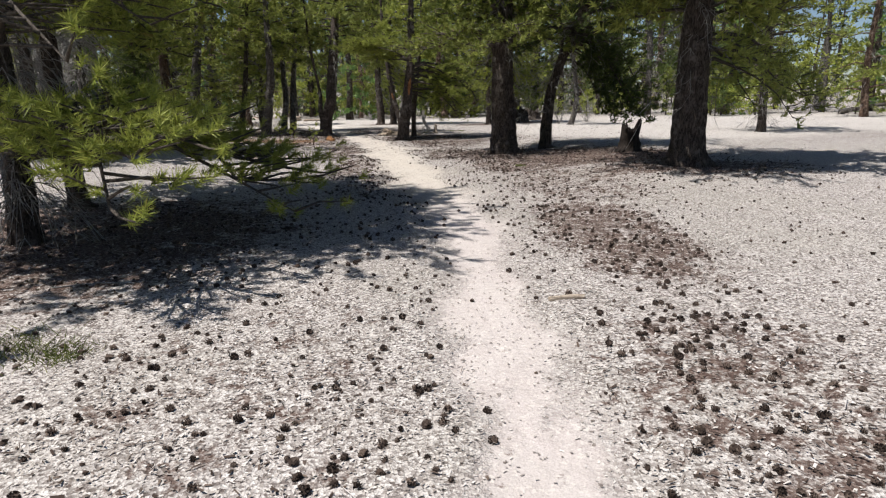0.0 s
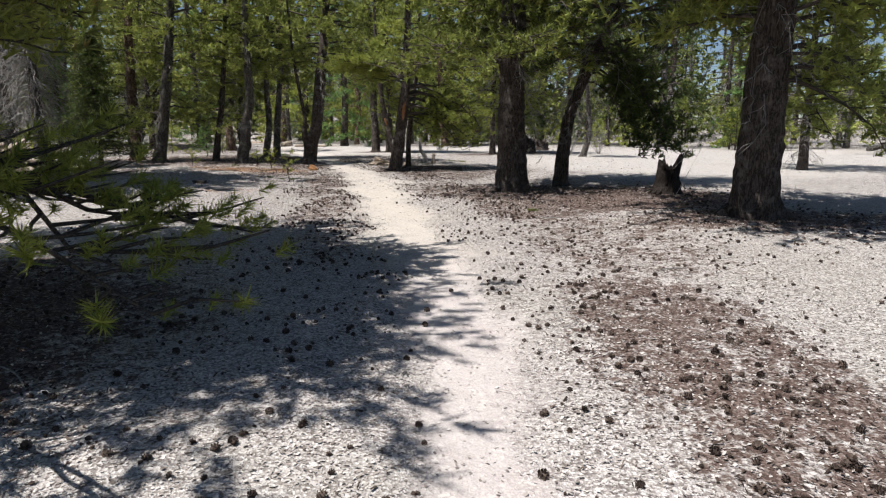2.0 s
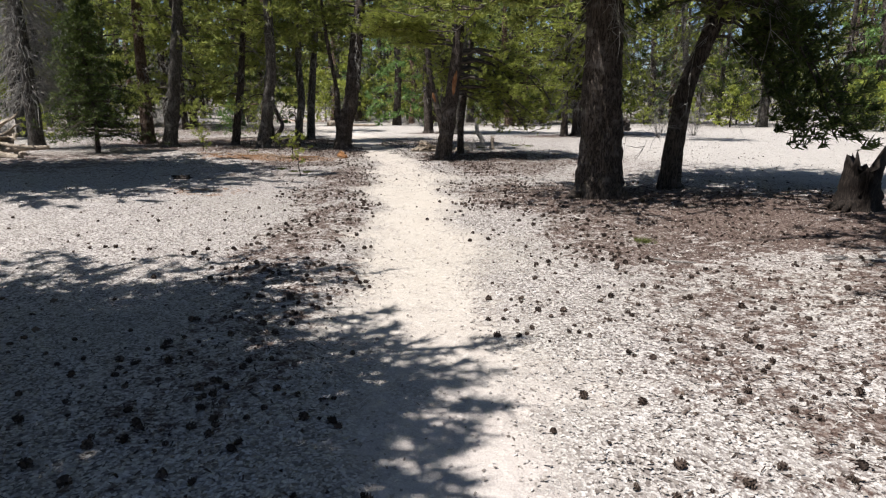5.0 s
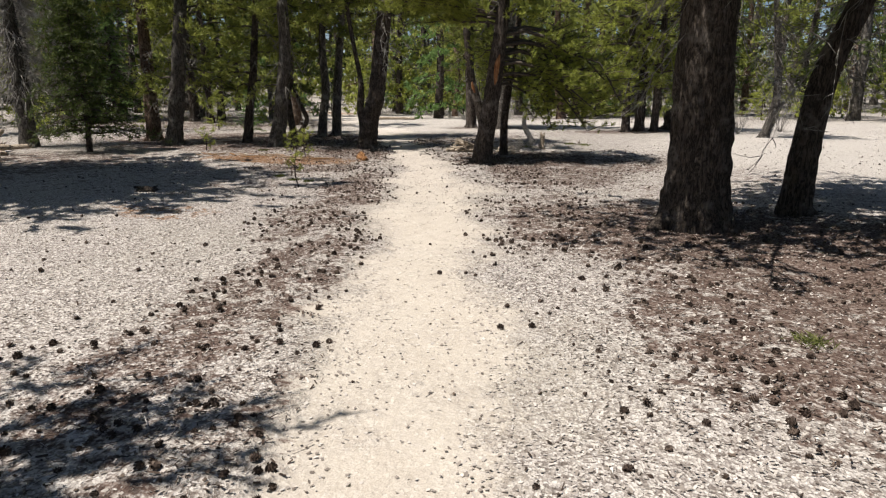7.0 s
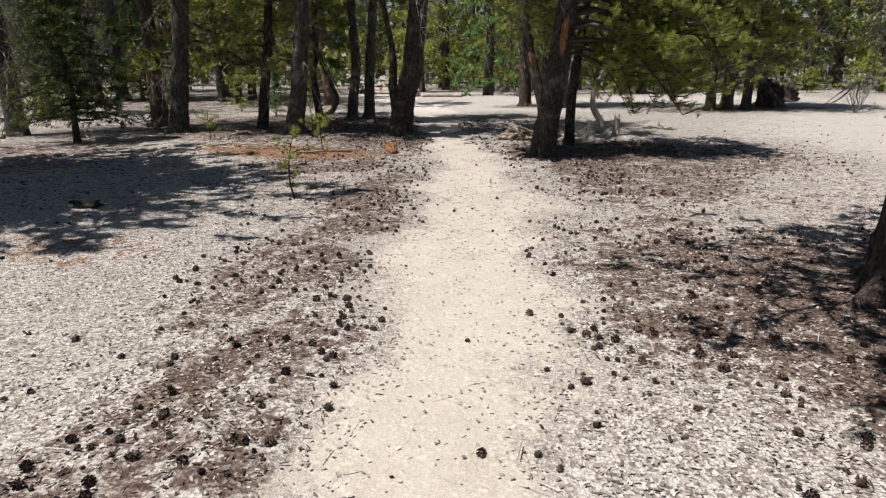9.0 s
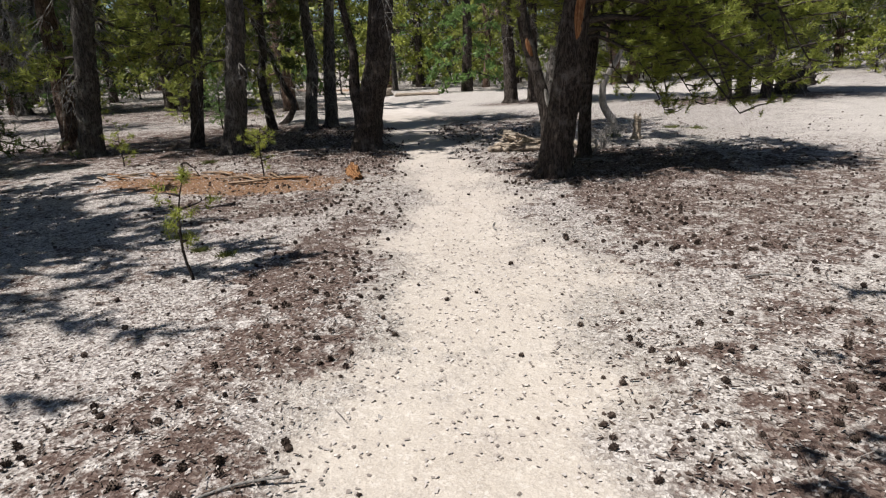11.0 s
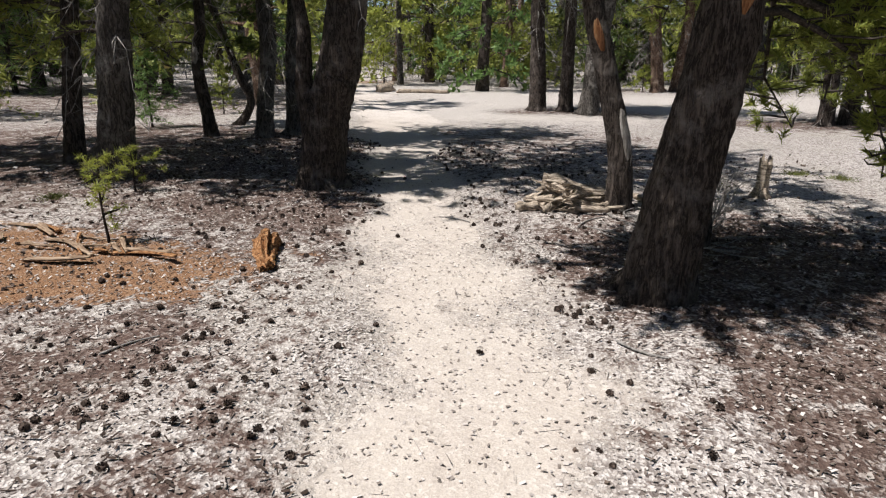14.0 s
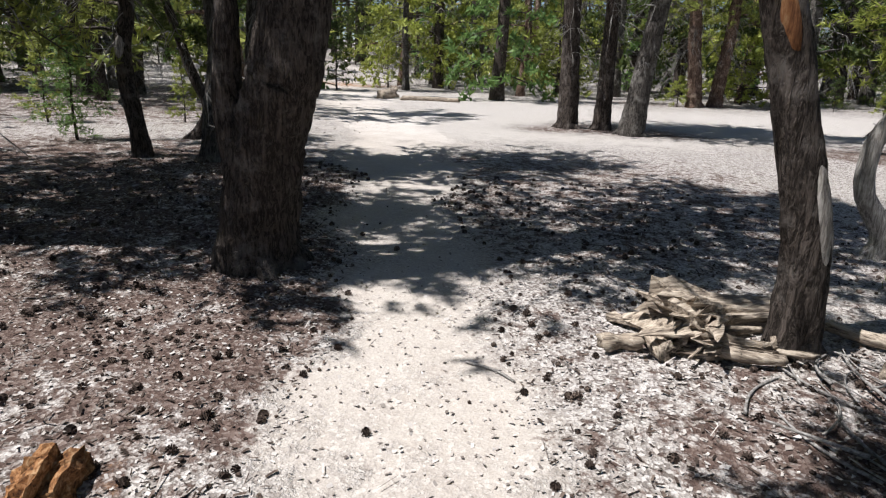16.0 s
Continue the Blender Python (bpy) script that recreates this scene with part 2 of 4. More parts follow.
def spline(points, steps):
    """Points along a smooth curve through the given ones."""
    p = np.asarray(points, float)
    p = np.vstack([2 * p[0] - p[1], p, 2 * p[-1] - p[-2]])
    out = []
    for s in np.linspace(0, len(p) - 3 - 1e-6, steps):
        i, u = int(s), s - int(s)
        a, b, c, d = p[i:i + 4]
        out.append(0.5 * (2 * b + (c - a) * u + (2 * a - 5 * b + 4 * c - d) * u * u + (3 * b - a - 3 * c + d) * u ** 3))
    return np.array(out)


def tube(geo, points, radii, sides=5, ridge=0.0, rng=None, cap=True, torn=(0, 0), grain=0.0, flat=1.0):
    """A tapered limb along the points; ridge: how far its surface is furrowed, as a share of its radius; torn: how ragged its two ends are, in metres;
    grain: furrows along its whole length, as a share of its radius; flat: its thickness over its width."""
    p = np.asarray(points, float)
    r = np.asarray(radii, float)
    t = np.gradient(p, axis=0)
    t /= np.linalg.norm(t, axis=1)[:, None] + 1e-9
    up = np.array([0.0, 0.0, 1.0]) if abs(t[0, 2]) < 0.8 else np.array([1.0, 0.0, 0.0])
    a = np.cross(t, up)
    a /= np.linalg.norm(a, axis=1)[:, None] + 1e-9
    b = np.cross(t, a)
    ang = np.linspace(0, 2 * np.pi, sides, endpoint=False)
    rr = np.repeat(r[:, None], sides, 1)
    if ridge and rng is not None:
        base = rng.normal(0, 1, (max(3, len(p) // 5 + 2), sides))
        idx = np.linspace(0, len(base) - 1.001, len(p))
        i = idx.astype(int)
        slow = base[i] * (1 - (idx - i))[:, None] + base[i + 1] * (idx - i)[:, None]
        rr = rr * (1 + ridge * (slow + 0.5 * rng.normal(0, 1, rr.shape)))
    if grain:
        rr = rr * (1 + grain * rng.normal(0, 1, sides))
    ring = p[:, None] + rr[..., None] * (np.cos(ang)[None, :, None] * a[:, None] + flat * np.sin(ang)[None, :, None] * b[:, None])
    for end, way, far in ((0, -1, torn[0]), (-1, 1, torn[1])):
        if far:
            out = far * (0.6 * np.sin(ang * 2 + rng.uniform(0, 6)) * rng.uniform(0.4, 1) + rng.uniform(-0.6, 0.6, sides))
            ring[end] += way * t[end] * out[:, None]
            ring[end + way * -1] += way * t[end] * (0.35 * out)[:, None]
    k, m = np.arange(sides), np.arange(len(p) - 1)[:, None] * sides
    quads = np.stack([m + k, m + (k + 1) % sides, m + sides + (k + 1) % sides, m + sides + k], -1).reshape(-1, 4)
    if cap:
        verts = np.vstack([ring.reshape(-1, 3), p[-1] + t[-1] * (r[-1] * 0.3 - torn[1] * 0.9), p[0] - t[0] * (r[0] * 0.3 - torn[0] * 0.9)])
        last = (len(p) - 1) * sides
        tris = np.vstack([np.stack([last + k, last + (k + 1) % sides, np.full(sides, len(p) * sides)], -1),
                          np.stack([(k + 1) % sides, k, np.full(sides, len(p) * sides + 1)], -1)])
        geo.add(verts, quads, tris)
    else:
        geo.add(ring, quads)


def tuft_shape(blades, width, rng, spread=(20, 75)):
    """A brush of needles round the z axis, one long."""
    out = []
    for _ in range(blades):
        a, s = rng.uniform(0, 2 * np.pi), radians(rng.uniform(*spread))
        d = np.array([np.cos(a) * np.sin(s), np.sin(a) * np.sin(s), np.cos(s)])
        side = np.cross(d, rng.normal(0, 1, 3))
        side *= width / (np.linalg.norm(side) + 1e-9)
        o = np.array([0, 0, rng.uniform(-0.9, 0.35)])
        out += [o - side, o + side, o + d * rng.uniform(0.75, 1.1)]
    return np.array(out)


def place_tufts(geo, where, ways, sizes, blades, width, rng, spread=(20, 75)):
    where, ways, sizes = np.array(where), np.array(ways), np.array(sizes)
    ways = ways / (np.linalg.norm(ways, axis=1)[:, None] + 1e-9)
    x = np.cross(ways, rng.normal(0, 1, ways.shape))
    x /= np.linalg.norm(x, axis=1)[:, None] + 1e-9
    rot = np.stack([x, np.cross(ways, x), ways], 1)
    shapes = [tuft_shape(blades, width, rng, spread) for _ in range(6)]
    pick = rng.integers(0, 6, len(where))
    for i, s in enumerate(shapes):
        m = pick == i
        if m.any():
            v = where[m][:, None] + sizes[m][:, None, None] * np.einsum("ki,mij->mkj", s, rot[m])
            geo.add(v, np.arange(v.shape[0] * v.shape[1]).reshape(-1, 3))


# ---- the lie of the land ----
TRACK = np.array([(0.25, -6), (0.5, 2.2), (0.40, 3.2), (0.32, 4.4), (0.37, 7), (0.0, 10), (-0.45, 12.4), (-0.9, 15.2), (-1.5, 18), (-1.8, 20), (-2.42, 22.5),
                  (-3.4, 25.2), (-4.6, 28.5), (-6.6, 34), (-10.1, 40), (-18, 57.5), (-30, 80)])
HALF = np.array([0.35, 0.36, 0.33, 0.32, 0.40, 0.5, 0.6, 0.6, 0.7, 0.74, 0.64, 0.48, 0.5, 0.9, 1.2, 1.6, 2.0])
# dark litter: centre, half sizes, how thick; the last two also paint in some tree shade
DUFF = [(2.0, 7.2, 0.9, 2.4, 0.85), (1.7, 3.1, 0.9, 1.4, 0.62), (2.4, 11.2, 1.3, 2.6, 0.6), (1.9, 14.6, 1.3, 2.0, 0.85), (-2.05, 14.6, 0.6, 2.6, 0.75),
        (-2.7, 18, 0.7, 2.2, 0.75), (-3.15, 20.5, 0.6, 2.0, 0.85), (-1.35, 11.5, 0.55, 2.2, 0.55), (-1.2, 3.2, 0.9, 1.6, 0.42), (-4.4, 7.2, 2.6, 3.0, 0.95),
        (0.2, 22, 1.4, 2.0, 0.75), (0.2, 18.6, 0.9, 1.8, 0.55), (-8.5, 27.6, 5.6, 3.6, 0.85), (-3, 29.4, 3.2, 3.2, 0.62), (1.4, 17.6, 2.2, 1.8, 0.9),
        (5.0, 12.3, 2.4, 1.2, 0.9), (4.2, 16.0, 1.8, 1.8, 0.9), (-0.6, 24.6, 2.0, 1.5, 0.9), (-4.9, 24.2, 1.6, 1.4, 0.75), (-11, 21.5, 3, 3, 0.7),
        (3.2, 34.5, 3, 1.6, 0.9), (-2.6, 36.5, 2.4, 1.2, 0.85), (-16, 37, 8, 7, 0.7), (0.6, 47, 4, 2, 0.7), (-4.9, 22.3, 1.3, 1.2, 0.8), (-0.5, 22.7, 0.9, 1.2, 0.9), (0.9, 24.2, 2.2, 2.0, 0.7), (5.5, 11.6, 2.2, 1.2, 0.5), (-4.7, 25.2, 1.8, 1.1, 0.9), (4.0, 15.2, 2.4, 2.0, 1.1), (2.2, 16.8, 2.2, 1.4, 1.0)]
ROTTEN = [(-6.1, 23.35, 2.0, 0.8, 1.0), (-5.0, 17.3, 0.9, 0.5, 0.6), (-16, 52, 5, 2, 0.8), (-4.2, 23.9, 0.4, 0.5, 0.5)]

BARE = [(-6, 39, 9, 6, 0.9), (9, 27, 7, 8, 0.85), (18, 34, 12, 11, 0.9), (1, 40.5, 8, 4, 0.85), (7, 20.5, 3, 3, 0.7), (-10, 42, 5, 6, 0.8)]


def off_track(x, y):
    """How far from the middle of the trail, over its half width there; and the signed way across."""
    cx, hw = np.interp(y, TRACK[:, 1], TRACK[:, 0]), np.interp(y, TRACK[:, 1], HALF)
    slope = np.interp(y, TRACK[:, 1], np.gradient(TRACK[:, 0], TRACK[:, 1]))
    d = (x - cx) / np.sqrt(1 + slope ** 2)
    hw = hw * (1 + 0.22 * np.sin(1.9 * y + 0.7 * np.sign(d)) + 0.14 * np.sin(4.7 * y + 2 * np.sign(d)))
    return np.abs(d) / hw, d


def blobs(x, y, table):
    out = np.zeros(np.shape(x))
    for cx, cy, rx, ry, s in table:
        q = np.sqrt(((x - cx) / rx) ** 2 + ((y - cy) / ry) ** 2)
        out = np.maximum(out, s * smoothstep((1.45 - q) / 0.9))
    return out


def lie(x, y):
    """The height of the ground."""
    x, y = np.asarray(x, float), np.asarray(y, float)
    h = -0.07 + 0.17 * smoothstep((x - 1.8) / 2.4) * smoothstep((y - 7) / 5) * (1 - 0.5 * smoothstep((y - 19) / 8))
    h = h + 0.08 * smoothstep((y - 23) / 4) + 0.05 * smoothstep((-x - 4) / 4) * smoothstep((y - 8) / 8)
    q, _ = off_track(x, y)
    h = h - 0.03 * (1 - smoothstep((q - 0.6) / 1.2))
    h = h + 0.014 * np.sin(1.7 * x + 0.6 * y) * np.sin(1.3 * y - 0.5 * x) + 0.008 * np.sin(4.1 * x + 1.1) * np.sin(3.7 * y + 0.4 * x)
    far = smoothstep((np.hypot(x, y - 15) - 35) / 60)
    out = np.hypot(x, y - 15)
    rise = 0.035 * np.clip(out - 42, 0, 90) * smoothstep((out - 42) / 14) + 0.03 * np.clip(-x - 14, 0, 60) * smoothstep((y - 28) / 14)
    return h + rise + far * (0.35 * np.sin(0.07 * x + 1) * np.sin(0.06 * y) + 0.1)


def ground():
    def axis(lo, hi, fine, far_lo, far_hi):
        mid = np.arange(lo, hi + fine / 2, fine)
        out_hi, out_lo, s = [hi], [lo], fine
        while out_hi[-1] < far_hi:
            s *= 1.22
            out_hi.append(out_hi[-1] + s)
        s = fine
        while out_lo[-1] > far_lo:
            s *= 1.22
            out_lo.append(out_lo[-1] - s)
        return np.concatenate([out_lo[:0:-1], mid, out_hi[1:]])
    xs, ys = axis(-9.5, 7.5, 0.11, -900, 900), axis(0.5, 30, 0.11, -700, 1200)
    x, y = np.meshgrid(xs, ys)
    rng = np.random.default_rng(3)
    z = lie(x, y) + rng.normal(0, 0.004, x.shape) * (off_track(x, y)[0] > 0.9)
    w, h = len(xs), len(ys)
    i = (np.arange(h - 1)[:, None] * w + np.arange(w - 1)).reshape(-1)
    g = Geo()
    g.add(np.stack([x, y, z], -1), np.stack([i, i + 1, i + w + 1, i + w], -1))
    me = g.mesh("ground", GROUND)
    q, _ = off_track(x, y)
    for name, value in (("path", 0.9 * smoothstep((2.0 - q) / 1.7)), ("litter", np.maximum(blobs(x, y, DUFF), 0.42 * smoothstep((y - 16) / 4) * smoothstep((30 - y) / 5)) * smoothstep((q - 0.7) / 0.7)), ("grey", 1 - smoothstep((y - 8) / 5) * (0.75 + 0.25 * smoothstep((23.5 - y) / 5))), ("rot", 0.95 * blobs(x, y, ROTTEN)), ("bare", blobs(x, y, BARE) * (1 - blobs(x, y, DUFF)))):
        me.attributes.new(name, "FLOAT", "POINT").data.foreach_set("value", value.ravel().astype(np.float32))
    tagged(new("ground", me), "pale sandy forest ground with a worn trail and dark needle litter", "ground", kind="structure")


ground()


# ---- trees ----
def pine(name, label, x, y, dia, height, spine=None, base=2.6, radius=2.0, limbs=46, twigs=16, tuft=0.14, blades=15, width=0.11, droop=0.35, bark=None,
         leaves=None, dead=14, dead_from=1.0, seed=1, cone=False, fork=None, extra=(), sides=18, group="", category="tree", fine=(0.085, 30, 0.05), scars=(), tapering=False, curtain=0, loose=False):
    """A pine: a furrowed trunk, limbs, a crown of needle brushes and dead drooping twigs.
    spine: offsets (x, y, z) up the trunk; extra: single low limbs (height, azimuth in degrees, length, droop, how full), with the needles that fine gives; scars: bare wood
    on the trunk (from, to, azimuth and width in degrees, material); tapering: the lowest boughs are the longest;
    curtain: how many long grey twigs hang about the lower trunk; loose: the needles of the extra limbs stand in single brushes at the twig ends."""
    rng = np.random.default_rng(seed)
    tree = new(name)
    tree.location = (x, y, float(lie(x, y)) - 0.03)
    tagged(tree, label, category, group)
    if spine is None:
        w = rng.normal(0, 0.018 * height, (3, 2))
        spine = [(0, 0, 0), (w[0, 0] * 0.4, w[0, 1] * 0.4, height * 0.3), (w[1, 0], w[1, 1], height * 0.65), (w[2, 0], w[2, 1], height)]
    else:
        spine = list(spine)
        ex, ey, ez = spine[-1]
        if ez < height:
            lx = (spine[-1][0] - spine[-2][0]) / (spine[-1][2] - spine[-2][2] + 1e-6)
            spine += [(ex + 0.25 * lx * (height - ez) + rng.normal(0, 0.1), ey + rng.normal(0, 0.1), (ez + height) / 2), (ex + 0.3 * lx * (height - ez), ey, height)]
    rows = max(10, int(height / (0.14 if sides > 12 else 0.45 if sides > 6 else 1.2)))
    line = spline(spine, rows)
    line[0, 2] = -0.12
    z = line[:, 2]
    r = dia / 2 * (0.12 + 0.88 * np.clip(1 - z / height, 0, 1) ** 0.8) * (1 + 0.38 * np.exp(-np.clip(z, 0, 9) / (0.55 * dia)) * 0.7) / 1.18
    g = Geo()
    tube(g, line, r, sides, 0.06 if sides > 12 else 0.03, rng)
    if sides > 12:
        for a in rng.uniform(0, 6.28, 5):                # root flares
            d = np.array([np.cos(a), np.sin(a), 0])
            tube(g, [d * dia * 0.22 + (0, 0, 0.34 * dia), d * dia * 0.5 + (0, 0, 0.10 * dia), d * dia * 0.8 + (0, 0, -0.05)], [dia * 0.17, dia * 0.14, dia * 0.05], 7, 0.05, rng)
    if fork:
        fl = spline(fork[0], 34)
        tube(g, fl, np.linspace(fork[1] / 2, fork[1] / 7, 34), 14, 0.045, rng)
    near = sides > 12
    if near:
        part("trunk", g, bark or BARK, tree)
    spots, ways, sizes, small = [], [], [], False
    for lo, hi, az, wide, stuff in scars:
        zz, aa = np.linspace(lo, hi, 12), np.radians(np.linspace(az - wide / 2, az + wide / 2, 9))
        edge = np.sin(np.linspace(0, np.pi, 12))[:, None] * np.sin(np.linspace(0, np.pi, 9))[None]
        rad = np.interp(zz, z, r)[:, None] * (0.93 + 0.16 * edge ** 0.35 + rng.normal(0, 0.012, (12, 9)))
        squeeze = az / 57.3 + (aa - az / 57.3)[None] * (0.25 + 0.75 * np.sin(np.linspace(0.05, np.pi - 0.05, 12)))[:, None]
        v = np.stack([np.interp(zz, z, line[:, 0])[:, None] + rad * np.cos(squeeze), np.interp(zz, z, line[:, 1])[:, None] + rad * np.sin(squeeze), np.repeat(zz[:, None], 9, 1)], -1)
        k = (np.arange(11)[:, None] * 9 + np.arange(8)).reshape(-1)
        patch = Geo()
        patch.add(v, np.stack([k, k + 1, k + 10, k + 9], -1))
        part("scar", patch, stuff, tree, "bare wood scar in the bark")

    def at_height(h):
        return np.array([np.interp(h, z, line[:, 0]), np.interp(h, z, line[:, 1]), h])

    def limb(h, az, length, drop, count, thick):
        wood = Geo() if near else g
        o = at_height(h)
        d = np.array([np.cos(az), np.sin(az), 0])
        m = 6 if near else 4 if sides > 6 else 3
        s = np.linspace(0, 1, m)
        wob = rng.normal(0, 0.05 * length, (m, 3)) * s[:, None]
        p = o + d * (s * length)[:, None] + np.array([0, 0, 1]) * ((0.28 if not cone else 0.05) * s - drop * s * s)[:, None] * length + wob
        tube(wood, p, thick * (1 - 0.85 * s), 4 if sides > 8 else 3, cap=False)
        for u in np.linspace(0.12 if cone else 0.42 if tapering else 0.3, 1.0, count):
            c = np.array([np.interp(u, s, p[:, i]) for i in range(3)])
            side = rng.choice((-1, 1)) * radians(rng.uniform(25, 85)) if u < 0.97 else 0
            ta = az + side
            tl = length * rng.uniform(0.16, 0.34) * (1.25 - 0.5 * u)
            td = np.array([np.cos(ta), np.sin(ta), rng.uniform(-0.12, 0.35) if small else rng.uniform(-0.35, 0.35) if not cone else rng.uniform(-0.2, 0.05)])
            e = c + td * tl
            if sides > 8 and h < 4.5:
                tube(wood, [c, (c + e) / 2 + rng.normal(0, 0.02, 3), e], [thick * 0.3, thick * 0.24, thick * 0.12], 3, cap=False)
            size = fine[0] if small else tuft if h < 4.5 or tapering else tuft * 1.35
            k = max(1, int(round(tl / (size * 2.6)))) if small and loose else max(2, int(round(tl / (size * 1.15))))
            for q in np.linspace(0.7 if tapering or (small and loose) else 0.25, 1.0, k + 1 if tapering else k):
                spots.append(c + (e - c) * q + rng.normal(0, size * 0.5, 3) * (1, 1, 0.6 if tapering else 1))
                ways.append(td + (0, 0, 0.55 if not cone else 0.1) + rng.normal(0, 0.35, 3))
                sizes.append(size * rng.uniform(0.75, 1.25))
        if near:
            part("limb", wood, LIMB, tree)

    for i in range(limbs):
        u = (i + rng.uniform(0, 1)) / limbs
        h = base + (height * 0.985 - base) * u
        shape = (1 - u) ** 0.9 + 0.05 if cone else (1 - u) ** 0.75 * 1.1 + 0.08 if tapering else (0.62 + 1.1 * u) if u < 0.3 else (1 - ((u - 0.3) / 0.7) ** 1.6) * 0.95 + 0.12
        limb(h, i * 2.399 + rng.uniform(-0.5, 0.5), radius * shape * rng.uniform(0.7, 1.15), droop * rng.uniform(0.5, 1.4) * (1.2 - u), twigs if h < 4.5 else int(twigs * 0.5), max(0.012, 0.022 * radius * shape))
    crown = Geo()
    place_tufts(crown, spots, ways, sizes, blades, width, rng, (35, 85) if cone else (20, 75) if near else (25, 115))
    spots, ways, sizes, small = [], [], [], True
    for h, az, length, drop, fill in extra:
        limb(h, radians(az), length, drop, int(twigs * fill), 0.016 * length + 0.008)
    if spots:
        place_tufts(crown, spots, ways, sizes, fine[1], fine[2], rng, (20, 80))
    part("crown", crown, leaves or NEEDLES, tree, "clumps of yellow-green needles", smooth=False)
    if dead:
        for i in range(dead):
            twig = Geo() if near else g
            h = rng.uniform(dead_from, max(base + 1.2, dead_from + 1.0))
            o, a, ln = at_height(h), rng.uniform(0, 6.28), rng.uniform(0.3, 0.85) * min(1.25, radius * 0.6)
            d = np.array([np.cos(a), np.sin(a), 0])
            s = np.linspace(0, 1, 5)
            p = o + d * (ln * s)[:, None] + np.array([0, 0, 1]) * (0.10 * s - rng.uniform(0.5, 1.7) * s * s)[:, None] * ln + rng.normal(0, 0.07, (5, 3)) * ln * s[:, None]
            tube(twig, p, 0.010 * (1 - 0.8 * s), 3, cap=False)
            for _ in range(7 if near else 2):
                c, a2 = p[rng.integers(1, 5)], a + rng.uniform(-1.2, 1.2)
                e = c + np.array([np.cos(a2), np.sin(a2), rng.uniform(-1.6, 0.1)]) * rng.uniform(0.1, 0.45) * ln
                tube(twig, [c, (c + e) / 2 + rng.normal(0, 0.02, 3), e], [0.006, 0.005, 0.002], 3, cap=False)
            if near:
                part("dead_branch", twig, TWIG, tree, "bare grey drooping branch")
    if curtain:
        hanging = Geo()
        for i in range(curtain):
            o, a, ln = at_height(rng.uniform(dead_from, base + 3.0)), rng.uniform(0, 6.28), rng.uniform(0.5, 1.0) * radius * 0.7
            d = np.array([np.cos(a), np.sin(a), 0])
            s = np.linspace(0, 1, 4)
            p = o + d * (ln * s)[:, None] + np.array([0, 0, 1]) * (0.12 * s - rng.uniform(0.4, 1.1) * s * s)[:, None] * ln + rng.normal(0, 0.08, (4, 3)) * ln * s[:, None]
            tube(hanging, p, 0.016 * (1 - 0.7 * s), 3, cap=False)
            for _ in range(4):
                c, a2 = p[rng.integers(1, 4)], a + rng.uniform(-1.3, 1.3)
                e = c + np.array([np.cos(a2) * 0.6, np.sin(a2) * 0.6, rng.uniform(-1.5, 0.15)]) * rng.uniform(0.15, 0.5) * ln
                tube(hanging, [c, (c + e) / 2 + rng.normal(0, 0.03, 3), e], [0.011, 0.009, 0.004], 3, cap=False)
        part("dead_branch", hanging, TWIG, tree, "lace of bare grey hanging branch ends")
    if not near:
        part("trunk", g, bark or BARK, tree)
    return tree


BIG = "large dark-barked pine with bare drooping twigs, on needle litter"
SLIM = "slim grey-barked pine standing on dark needle litter"

# by the trail, on the open side
pine("pine_tree", "massive pine with a straight brown furrowed trunk and dead twigs", 4.95, 12.45, 0.78, 9.5, [(0, 0, 0), (-0.02, 0, 2), (0.05, 0, 4)], 2.8, 2.8, 84, tuft=0.17, width=0.13, dead=26, fine=(0.13, 18, 0.10),
     dead_from=1.6, seed=11, sides=26, extra=[(2.2, -25, 2.0, 0.8, 1), (2.0, 10, 2.2, 0.75, 1), (2.4, -60, 1.6, 0.7, 1), (2.3, 35, 2.2, 0.8, 1), (2.5, 0, 2.4, 0.8, 1), (2.4, 60, 1.8, 0.7, 1),
            # limbs above the view, added to shade the ground and the stump
            (4.2, 170, 3.2, 0.16, 2), (4.5, 185, 3.3, 0.15, 2), (4.1, 200, 3.4, 0.16, 2), (4.7, 213, 3.3, 0.15, 2), (4.3, 226, 3.4, 0.16, 2), (4.9, 240, 3.2, 0.15, 2), (4.4, 254, 3.0, 0.15, 2), (5.2, 205, 3.0, 0.14, 2), (5.3, 180, 2.8, 0.14, 2), (4.6, 122, 2.6, 0.14, 2), (5.0, 138, 2.8, 0.14, 2), (5.4, 152, 3.0, 0.14, 2), (5.8, 165, 3.0, 0.14, 2), (4.4, 150, 2.8, 0.14, 2)])
pine("pine_tree", "massive pine with a broad straight trunk flaring into the litter", 1.76, 17.6, 0.82, 10, [(0, 0, 0), (-0.02, 0, 1.2), (-0.06, 0, 2.4), (-0.08, 0, 4)], 3.1, 2.7, 72, tuft=0.16, width=0.13, dead=46, dead_from=2.3, seed=12, sides=28, fine=(0.14, 16, 0.11),
     extra=[(3.0, 185, 2.6, 0.35, 1.3), (2.9, 205, 2.7, 0.33, 1.3), (3.1, 228, 2.8, 0.35, 1.3), (2.9, 250, 2.5, 0.33, 1.3), (3.2, 275, 2.4, 0.35, 1.2), (3.1, 165, 2.4, 0.35, 1.2)])
